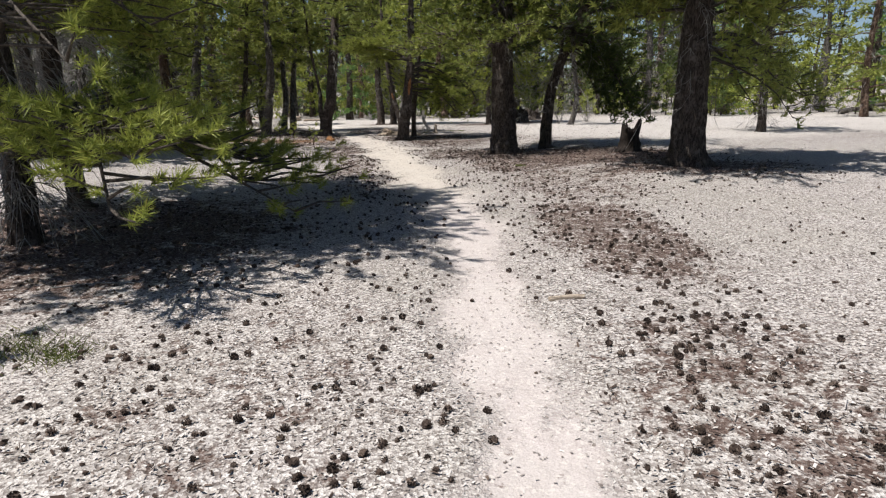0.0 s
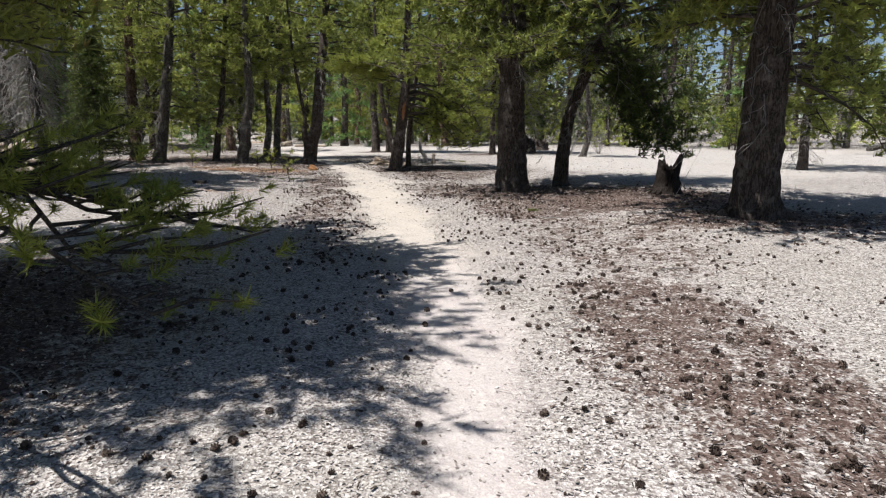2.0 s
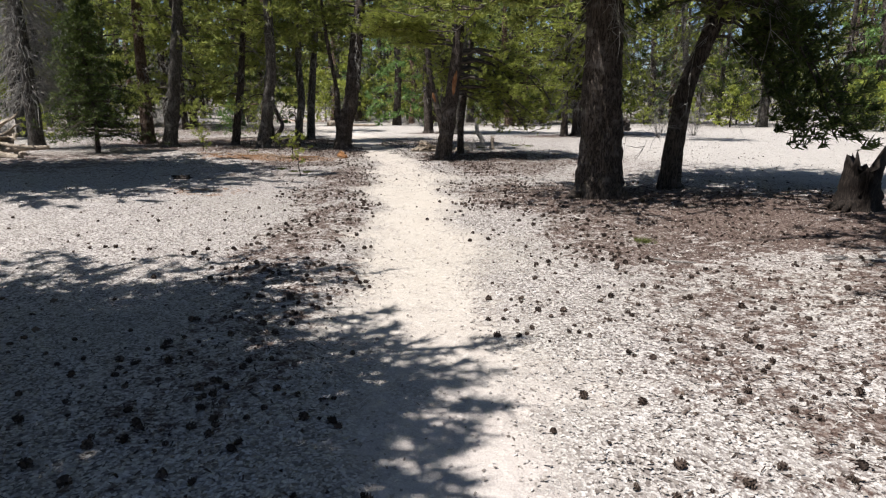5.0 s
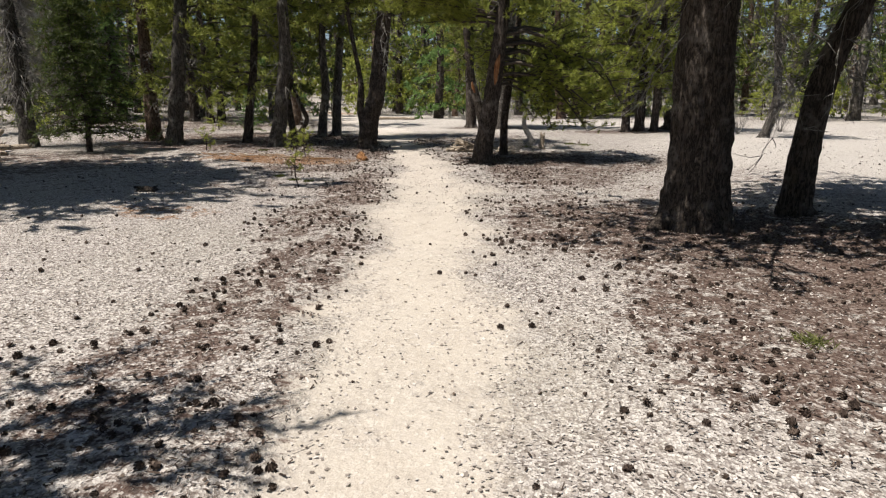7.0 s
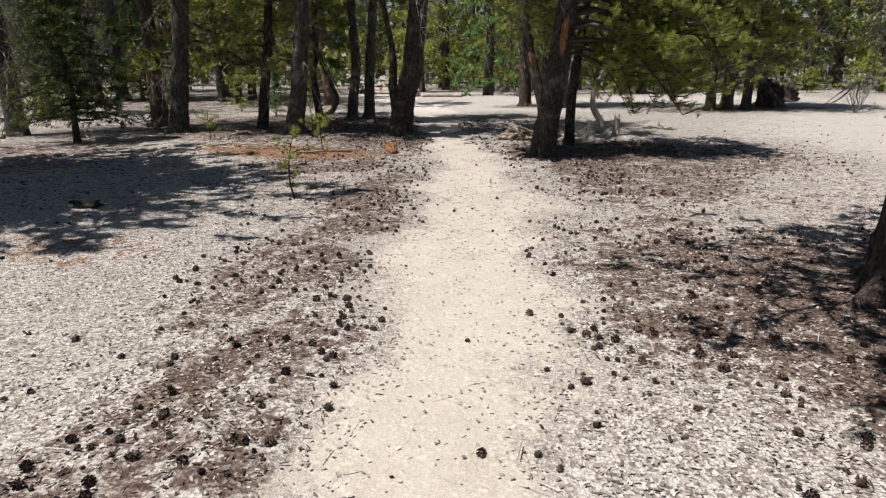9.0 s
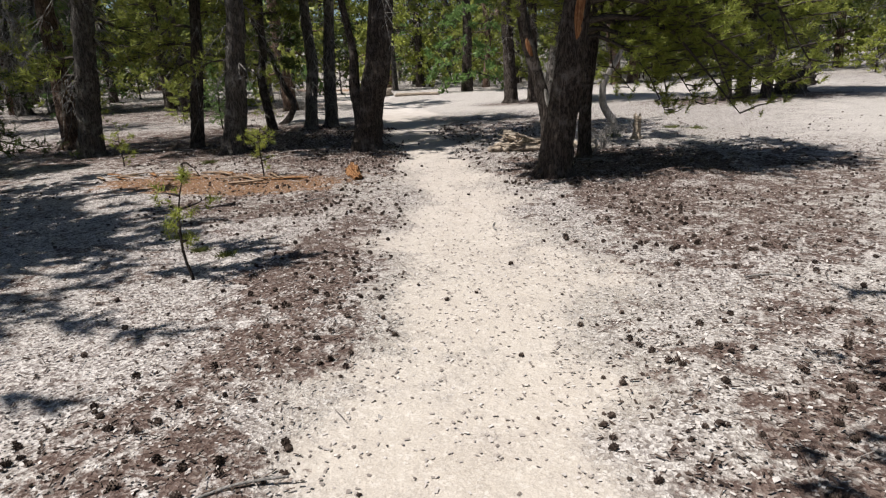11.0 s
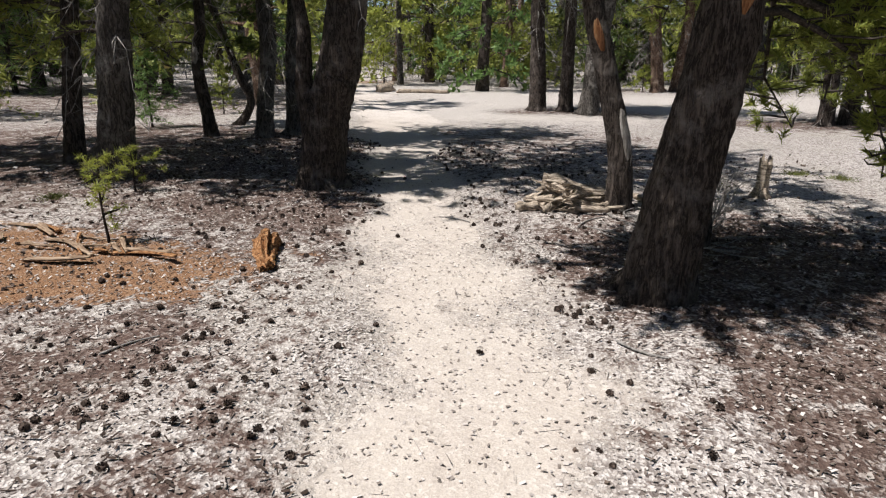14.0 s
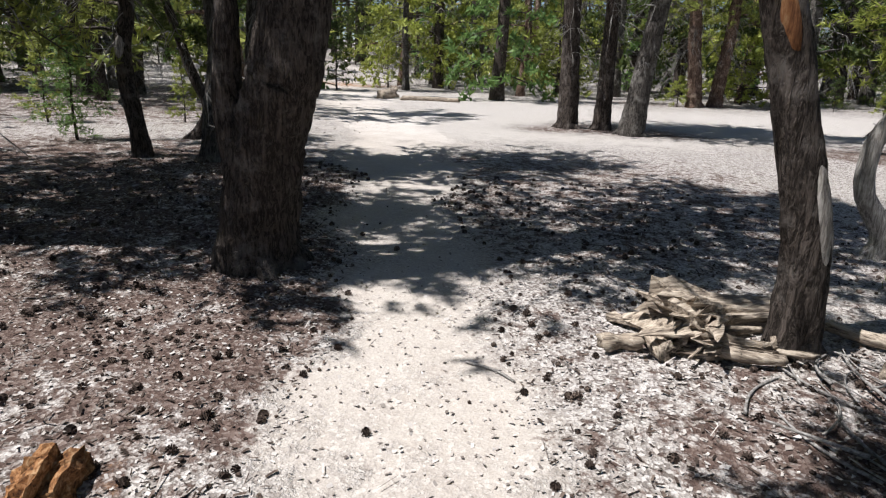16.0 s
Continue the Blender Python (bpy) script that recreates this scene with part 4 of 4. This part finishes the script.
def torn_wood(name, label, x, y, heading, length, dia, spikes, spread, rise, material, seed, tail=0.45, category="log", group=""):
    """A trunk end torn open: a furrowed butt along its own x that thins to its tail, and a fan of long splinters at its near end (-x)."""
    r = np.random.default_rng(seed)
    g = Geo()
    s = np.linspace(0, 1, 16)
    tube(g, np.stack([s * length, 0.06 * length * np.sin(3 * s), dia * 0.36 * (1 - (1 - tail) * s)], 1), dia / 2 * (1 - (1 - tail) * s) * (1 + 0.12 * np.sin(7 * s + 1)), 34, 0.05, r, torn=(dia * 0.5, dia * 0.2), grain=0.16)
    ob = new(name, g.mesh(name, material, False))
    for i in range(spikes):
        a, up = r.uniform(-spread, spread), r.uniform(-0.18, rise)
        ln, w = dia * r.uniform(0.5, 1.25), dia * r.uniform(0.12, 0.3)
        d = np.array([-np.cos(a) * np.cos(up), np.sin(a), np.sin(up)])
        o = np.array([r.uniform(0.0, 0.35) * length, r.uniform(-0.32, 0.32) * dia, dia * r.uniform(0.15, 0.6)])
        t = np.linspace(0, 1, 7)
        p = o + d * (t * ln)[:, None] + r.normal(0, 0.03 * dia, (7, 3)) * t[:, None] + np.array([0, 0, 1]) * (r.uniform(-0.3, 0.2) * t * t * ln)[:, None]
        p[:, 2] = np.maximum(p[:, 2], w * 0.3)
        slab = Geo()
        tube(slab, p, w * (1 - 0.85 * t ** 1.6), 12, 0.05, r, grain=0.2, flat=r.uniform(0.3, 0.7), torn=(0, w * 0.8))
        part("splinter", slab, material, ob, smooth=False)
    ob.matrix_world = pose(x, y, float(lie(x, y)), 0, 0, heading)
    return tagged(ob, label, category, group)


torn_wood("fallen_log", "weathered silver log with a torn splintered end beside the trail", -2.26, 25.78, 38, 0.75, 0.30, 11, 0.8, 0.4, DRIFT, 110)
torn_wood("broken_slab", "splintered slab of silver wood leaning on a log", -2.12, 25.72, 14, 0.35, 0.15, 6, 0.8, 0.3, DRIFT, 111, category="wood")
torn_wood("uprooted_stump", "huge silver uprooted stump splintered into a fan of slabs", -13.7, 22.7, 140, 1.1, 0.85, 26, 1.1, 0.8, DRIFT, 125, 0.75, "stump")
log("broken_slab", "short grey wood block beside a log", -2.33, 25.70, 0.04, 0.2, 0.10, 110, DRIFT, 112, 0.3, 0, ridge=0.2)
log("broken_slab", "short grey wood block beside a log", -2.5, 25.66, 0.04, 0.2, 0.10, 20, DRIFT, 113, 0.3, 0, ridge=0.14)
log("dead_root", "bent pale root by a fallen log", -2.05, 25.76, 0.08, 0.5, 0.035, 28, DRIFT, 114, 0.2, 8, bend=0.2, sides=8)
log("dead_root", "bent pale root by a fallen log", -1.95, 25.73, 0.05, 0.4, 0.07, -14, DRIFT, 115, 0.3, 0, bend=-0.16, sides=10)
log("dead_root", "knotty grey root on needle litter", -1.12, 25.85, 0.06, 0.5, 0.08, 38, DRIFT, 116, 0.4, 10, bend=0.15, sides=10)
log("dead_root", "knotty grey root on needle litter", -1.35, 26.15, 0.05, 0.4, 0.08, 140, DRIFT, 117, 0.4, 0, bend=0.1, sides=10)
log("dead_root", "grey fallen root on needle litter", -0.95, 25.45, 0.05, 0.5, 0.07, 75, DRIFT, 118, 0.3, 0, bend=0.1, sides=8)
r3 = np.random.default_rng(141)
for i in range(7):
    log("splinter", "short silver splinter beside a broken log", -2.15 + r3.uniform(-0.42, 0.42), 25.9 + r3.uniform(-0.22, 0.2), 0.025 + r3.uniform(0, 0.05), r3.uniform(0.12, 0.34), r3.uniform(0.025, 0.06), r3.uniform(-60, 80), DRIFT, 400 + i, 0.8,
        r3.uniform(0, 14), taper=r3.uniform(0.2, 0.7), bend=r3.uniform(-0.12, 0.12), sides=8, ridge=0.3, category="wood", group="silver splinters")
for i in range(26):
    log("stick", "thin dead stick in a tangle beneath a pine", -1.25 + r3.uniform(-0.55, 0.6), 25.25 + r3.uniform(-0.6, 0.7), 0.015 + r3.uniform(0, 0.03), r3.uniform(0.2, 0.65), r3.uniform(0.008, 0.022), r3.uniform(0, 180), TWIG, 420 + i, 0.1,
        r3.uniform(0, 6), taper=0.4, bend=r3.uniform(-0.2, 0.2), sides=5, category="stick", group="scattered sticks")
log("rotten_log", "orange rotten log with a crumbling dark end", -4.22, 23.86, 0.04, 0.62, 0.145, 119, ROT, 120, 0.35, 4, bend=0.03, taper=1.1, sides=28, ridge=0.22)
log("fallen_log", "pale log with root end across the far trail", -8.3, 42.5, 0.06, 1.9, 0.17, 4, DRIFT, 121, 0.4)
log("fallen_log", "short weathered root end by the far trail", -9.9, 43.0, 0.16, 0.6, 0.42, 40, DRIFT, 122, 0.6, 12)
log("bark_clump", "dark rotten clump of bark on the ground", -6.0, 18.6, 0.03, 0.3, 0.11, 15, BARK, 123, 0.8, ridge=0.3, category="bark")
log("fallen_log", "propped grey log at the clearing", 27.5, 41, 0.35, 3.4, 0.3, 10, BARK_GREY, 124, 0.3, 8)
for i, (x, y, ln, w, a, tilt) in enumerate([(-13.0, 22.3, 1.6, 0.2, 160, 9), (-12.6, 22.6, 1.2, 0.14, 20, 4), (-13.2, 23.2, 1.7, 0.18, 135, 16), (-12.4, 22.2, 1.0, 0.11, 175, 6)]):
    log("fallen_log", "weathered grey fallen wood in a tangled heap", x, y, 0.12 + 0.06 * i, ln, w, a, DRIFT, 130 + i, 0.5, tilt, bend=0.12, group="tangled dead wood")
r2 = np.random.default_rng(140)
for i in range(34):                                    # split rotten wood along the far side of the orange patch
    x, y = -8.2 + 3.3 * i / 34 + r2.uniform(-0.15, 0.15), 23.78 + r2.uniform(-0.25, 0.25) - (0.2 if i > 24 else 0)
    ob = log("split_wood", "tan split length of rotten wood", x, y, 0.012 + r2.uniform(0, 0.03), r2.uniform(0.15, 0.6), r2.uniform(0.02, 0.065), r2.uniform(-50, 35), PLANK if i % 4 else ROT, 150 + i, 0.12, r2.uniform(-4, 4),
             bend=r2.uniform(-0.08, 0.08), sides=7, ridge=0.3, taper=r2.uniform(0.3, 0.9), category="wood", group="split rotten wood")
    ob.scale = (1, 1.2, 0.45)
log("stick", "short thick grey stick beside the trail", 0.97, 4.58, 0.015, 0.30, 0.042, 10, DRIFT, 180, 0.2, 0, sides=10, category="stick")
for i, (x, y, ln, a) in enumerate([(-2.35, 17.5, 0.42, 35), (-1.9, 21.4, 0.25, 100), (-4.2, 22.4, 0.3, 60), (0.15, 20.1, 0.3, 10), (-3.1, 25.3, 0.28, -25), (1.9, 13.3, 0.4, 160), (-1.6, 23.0, 0.3, 150), (2.6, 9.4, 0.3, 15),
                                    (-1.55, 25.2, 0.7, 100), (-1.75, 25.1, 0.5, 120), (-1.3, 25.0, 0.6, 85), (-1.05, 24.9, 0.45, 130), (-1.9, 25.4, 0.45, 60), (-2.0, 7.6, 0.5, 35), (-2.6, 6.6, 0.6, -30), (-3.1, 5.2, 0.7, 10)]):
    log("stick", "thin dead stick lying on the ground", x, y, 0.012, ln, 0.016, a, TWIG, 181 + i, 0.1, 0, bend=0.1, sides=5, category="stick", group="scattered sticks")

# the bent grey tree by the right of the trail
pine("dead_pine", "bent silver dead tree with bare twigs", -0.62, 27.9, 0.2, 2.3, [(0, 0, 0), (0.04, 0, 0.2), (-0.14, 0, 0.5), (-0.17, 0, 0.75), (-0.12, 0, 1.0), (0.15, 0, 1.5), (0.4, 0, 2.3)], 1.9, 0.4, 2, 3, 0.06, 6, 0.06,
     dead=26, dead_from=0.7, seed=200, bark=SILVER, sides=14)


def bare_shrub(x, y, height, stems, seed):
    r = np.random.default_rng(seed)
    bush = new("dead_shrub")
    bush.location = (x, y, float(lie(x, y)))
    tagged(bush, "leafless grey shrub of crooked stems", "shrub", "bare shrubs")
    for _ in range(stems):
        a, out, h = r.uniform(0, 6.28), r.uniform(0.2, 0.7) * height, height * r.uniform(0.5, 1.0)
        d = np.array([np.cos(a), np.sin(a), 0])
        p = spline([d * 0.02 - (0, 0, 0.03), d * out * 0.4 + (0, 0, h * 0.35) + r.normal(0, 0.03, 3), d * out * 0.7 + (0, 0, h * 0.75) + r.normal(0, 0.04, 3), d * out + (0, 0, h)], 9)
        g = Geo()
        tube(g, p, np.linspace(0.009, 0.003, 9), 4)
        for _ in range(4):
            c = p[r.integers(3, 8)]
            e = c + np.array([*r.normal(0, 0.12, 2), r.uniform(-0.02, 0.16)]) * height * 1.4
            tube(g, [c, (c + e) / 2 + r.normal(0, 0.012, 3), e], [0.005, 0.004, 0.002], 3)
        part("stem", g, TWIG, bush)


for i, (x, y, h, k) in enumerate([(-0.85, 25.75, 0.42, 14), (-0.6, 27.1, 0.4, 10), (-1.0, 25.2, 0.3, 8), (6.2, 33.0, 1.3, 16), (8.0, 34.5, 1.5, 16), (-11.9, 24.6, 0.7, 10)]):
    bare_shrub(x, y, h, k, 460 + i)


# ---- what lies on the ground ----
def cone_shape(seed, whorls=5, sides=5, scaly=False):
    """A pine cone, one long: a notched core and, where scaly, open scales round it."""
    r = np.random.default_rng(seed)
    zz = np.linspace(0, 1, whorls)
    rad = np.interp(zz, [0, 0.25, 0.5, 0.8, 1], [0.2, 0.5, 0.47, 0.36, 0.08]) * (0.78 if scaly else 1)
    ang = np.linspace(0, 6.283, sides, endpoint=False)
    v = [[np.cos(a + 0.45 * i) * rad[i] * (1.25 if (i + j) % 2 else 0.7) * r.uniform(0.85, 1.15), np.sin(a + 0.45 * i) * rad[i] * (1.25 if (i + j) % 2 else 0.7) * r.uniform(0.85, 1.15), (zz[i] - 0.5) * 1.15]
         for i in range(whorls) for j, a in enumerate(ang)]
    k, m = np.arange(sides), np.arange(whorls - 1)[:, None] * sides
    f = np.stack([m + k, m + (k + 1) % sides, m + sides + (k + 1) % sides, m + sides + k], -1).reshape(-1, 4).tolist()
    for i in range(26 if scaly else 0):
        h = 0.06 + 0.86 * i / 26
        a, w, q = i * 2.399, 0.17 * r.uniform(0.8, 1.2), np.interp(h, [0, 0.25, 0.5, 0.8, 1], [0.3, 0.6, 0.56, 0.42, 0.2])
        o, t, z = np.array([np.cos(a), np.sin(a), 0]), np.array([-np.sin(a), np.cos(a), 0]), np.array([0, 0, (h - 0.5) * 1.15])
        n = len(v)
        v += [o * q * 0.4 - t * w * 0.5 + z, o * q * 0.4 + t * w * 0.5 + z, o * q * 1.05 + t * w + z + (0, 0, 0.10), o * q * 1.05 - t * w + z + (0, 0, 0.10)]
        f.append([n, n + 1, n + 2, n + 3])
    return np.array(v, float), np.array(f)


def spread(number, seed, x0, x1, y0, y1, weight):
    """Random places, thicker where weight(x, y) is larger (0 to 1)."""
    r = np.random.default_rng(seed)
    out, have = [], 0
    while have < number:
        x, y = r.uniform(x0, x1, 40000), r.uniform(y0, y1, 40000)
        keep = r.uniform(0, 1, 40000) < weight(x, y)
        out.append(np.stack([x[keep], y[keep]], 1))
        have += keep.sum()
    p = np.concatenate(out)[:number]
    return p[:, 0], p[:, 1], r


def cone_weight(x, y):
    q, d = off_track(x, y)
    patch = 0.5 + 0.5 * np.sin(2.3 * x + 0.9 * y) * np.sin(1.9 * y - 1.1 * x + 2)
    side = np.exp(-np.clip(np.abs(d) - 0.6, 0, 9) / 1.6) * 0.42 * patch
    return np.where(q < 0.9, 0.009, np.clip(0.04 + side + 0.75 * blobs(x, y, DUFF) * (0.4 + 0.6 * patch), 0, 1)) * np.where((y > 12) & (y < 16), 0.8, 1.0)


cone_shapes, open_cones = [cone_shape(i, 4, 4) for i in range(6)], [cone_shape(i, 4, 6, True) for i in range(6)]
x, y, r = spread(11000, 300, -8.5, 7.5, 1.3, 30, cone_weight)
size = np.where(r.uniform(0, 1, len(x)) < 0.28, r.uniform(0.038, 0.052, len(x)), r.uniform(0.018, 0.034, len(x)))
size = size * np.where(y > 17, 0.76, 0.9)
near_trail = (np.abs(off_track(x, y)[1]) < 1.9) & (y > 2.0) & (y < 26)
single = np.flatnonzero(near_trail)[::max(1, int(near_trail.sum()) // 280)][:290]
close = (np.abs(off_track(x, y)[1]) < 2.4) & (size > 0.024)
rest = np.setdiff1d(np.arange(len(x)), single)
turn = [Euler((r.uniform(0.9, 2.2), r.uniform(-0.6, 0.6), r.uniform(0, 6.28))).to_matrix() for _ in x]
heaps = Geo()
for i in rest:
    v, f = open_cones[i % 6] if close[i] else cone_shapes[i % 6]
    heaps.add(v * size[i] @ np.array(turn[i]).T + (x[i], y[i], float(lie(x[i], y[i])) + size[i] * 0.32), f)
tagged(new("pine_cones", heaps.mesh("pine_cones", CONE, False)), "dark brown fallen pine cones scattered on sand and litter", "pine cones", kind="stuff")
cone_meshes = []
for v, f in open_cones:
    g = Geo()
    g.add(v, f)
    cone_meshes.append(g.mesh("pine_cone", CONE, False))
for i in single:
    ob = new("pine_cone", cone_meshes[i % 6])
    ob.matrix_world = Matrix.LocRotScale((x[i], y[i], float(lie(x[i], y[i])) + size[i] * 0.32), turn[i].to_quaternion(), (size[i],) * 3)
    tagged(ob, "dark brown open pine cone lying on the ground", "pine cone", "fallen pine cones")


def flakes(name, label, category, material, number, seed, weight, long, wide, lift, tilt, area):
    """Small flat pieces lying about, as one mesh."""
    x, y, r = spread(number, seed, *area, weight)
    a, ln, wd = r.uniform(0, 6.283, number), r.uniform(*long, number), r.uniform(*wide, number)
    along = np.stack([np.cos(a), np.sin(a), r.normal(0, tilt, number)], 1) * ln[:, None] / 2
    across = np.stack([-np.sin(a), np.cos(a), r.normal(0, tilt, number)], 1) * wd[:, None] / 2
    o = np.stack([x, y, lie(x, y) + lift + r.uniform(0, lift, number)], 1)
    k = r.uniform(0.55, 1.0, (4, number, 1))
    v = np.stack([o - along * k[0] - across * k[1], o + along * k[1] - across * k[2], o + along * k[2] + across * k[3], o - along * k[3] + across * k[0]], 1)
    g = Geo()
    g.add(v, np.arange(number * 4).reshape(-1, 4))
    tagged(new(name, g.mesh(name, material, False)), label, category, kind="stuff")


def chip_weight(x, y):
    q, d = off_track(x, y)
    return np.clip(np.where(q < 0.6, 0.14 + 0.2 * smoothstep((y - 17) / 4), np.where(q < 1.3, 0.5, 1.0)) * np.exp(-np.clip(np.abs(d) - 2.0, 0, 9) / 2.2) * (1 - 0.6 * np.clip(blobs(x, y, DUFF), 0, 1)), 0, 1)


def litter_weight(x, y):
    return np.clip(0.07 + blobs(x, y, DUFF), 0, 1) * (off_track(x, y)[0] > 0.9) * np.exp(-np.clip(np.abs(off_track(x, y)[1]) - 3, 0, 9) / 2.5)


flakes("bark_chips", "pale bark chips strewn over the sandy ground", "bark chips", CHIP, 135000, 310, chip_weight, (0.011, 0.032), (0.008, 0.02), 0.004, 0.3, (-8, 7, 1.2, 29))
flakes("bark_litter", "coarse bark bits scattered on the open ground", "litter", CHIP, 14000, 313, lambda x, y: np.where((np.abs(x + 1) > 6), 1.0, 0.0), (0.02, 0.07), (0.012, 0.035), 0.006, 0.3, (-16, 20, 8, 42))
flakes("needle_litter", "dark dry needles and bark bits in patches", "litter", CONE, 40000, 311, litter_weight, (0.015, 0.06), (0.004, 0.016), 0.007, 0.25, (-8, 7, 1.2, 29))
flakes("twig_litter", "thin pale broken twigs strewn on the ground", "twigs", CHIP, 2600, 312, chip_weight, (0.05, 0.16), (0.003, 0.007), 0.012, 0.1, (-8, 7, 1.2, 29))


def grass_tuft(x, y, size, seed):
    r = np.random.default_rng(seed)
    g = Geo()
    for _ in range(260):
        o = np.array([*r.normal(0, size * 0.4, 2), -0.01])
        d = np.array([*r.normal(0, 0.6, 2), 1.0]) * r.uniform(0.04, 0.10) * (0.6 + size)
        side = np.array([*r.normal(0, 1, 2), 0])
        side *= 0.003 / (np.linalg.norm(side) + 1e-6)
        g.add([o - side, o + side, o + d * 0.6 + side * 0.6, o + d + (0, 0, -0.01)], [(0, 1, 2), (0, 2, 3)])
    ob = new("grass_tuft", g.mesh("grass_tuft", GRASS, False))
    ob.location = (x, y, float(lie(x, y)))
    tagged(ob, "low tuft of dry green grass on sand", "grass", "grass tufts", "stuff")


for i, (x, y, size) in enumerate([(-2.62, 3.7, 0.34), (-2.4, 3.6, 0.22), (-2.95, 3.8, 0.34), (-4.83, 20.73, 0.12), (-4.06, 20.27, 0.09), (1.77, 14.1, 0.13), (-4.4, 20.4, 0.07), (0.49, 28.2, 0.2), (0.9, 28.0, 0.16), (-0.6, 27.2, 0.2), (-7.2, 24.9, 0.15)]):
    grass_tuft(x, y, size, 320 + i)
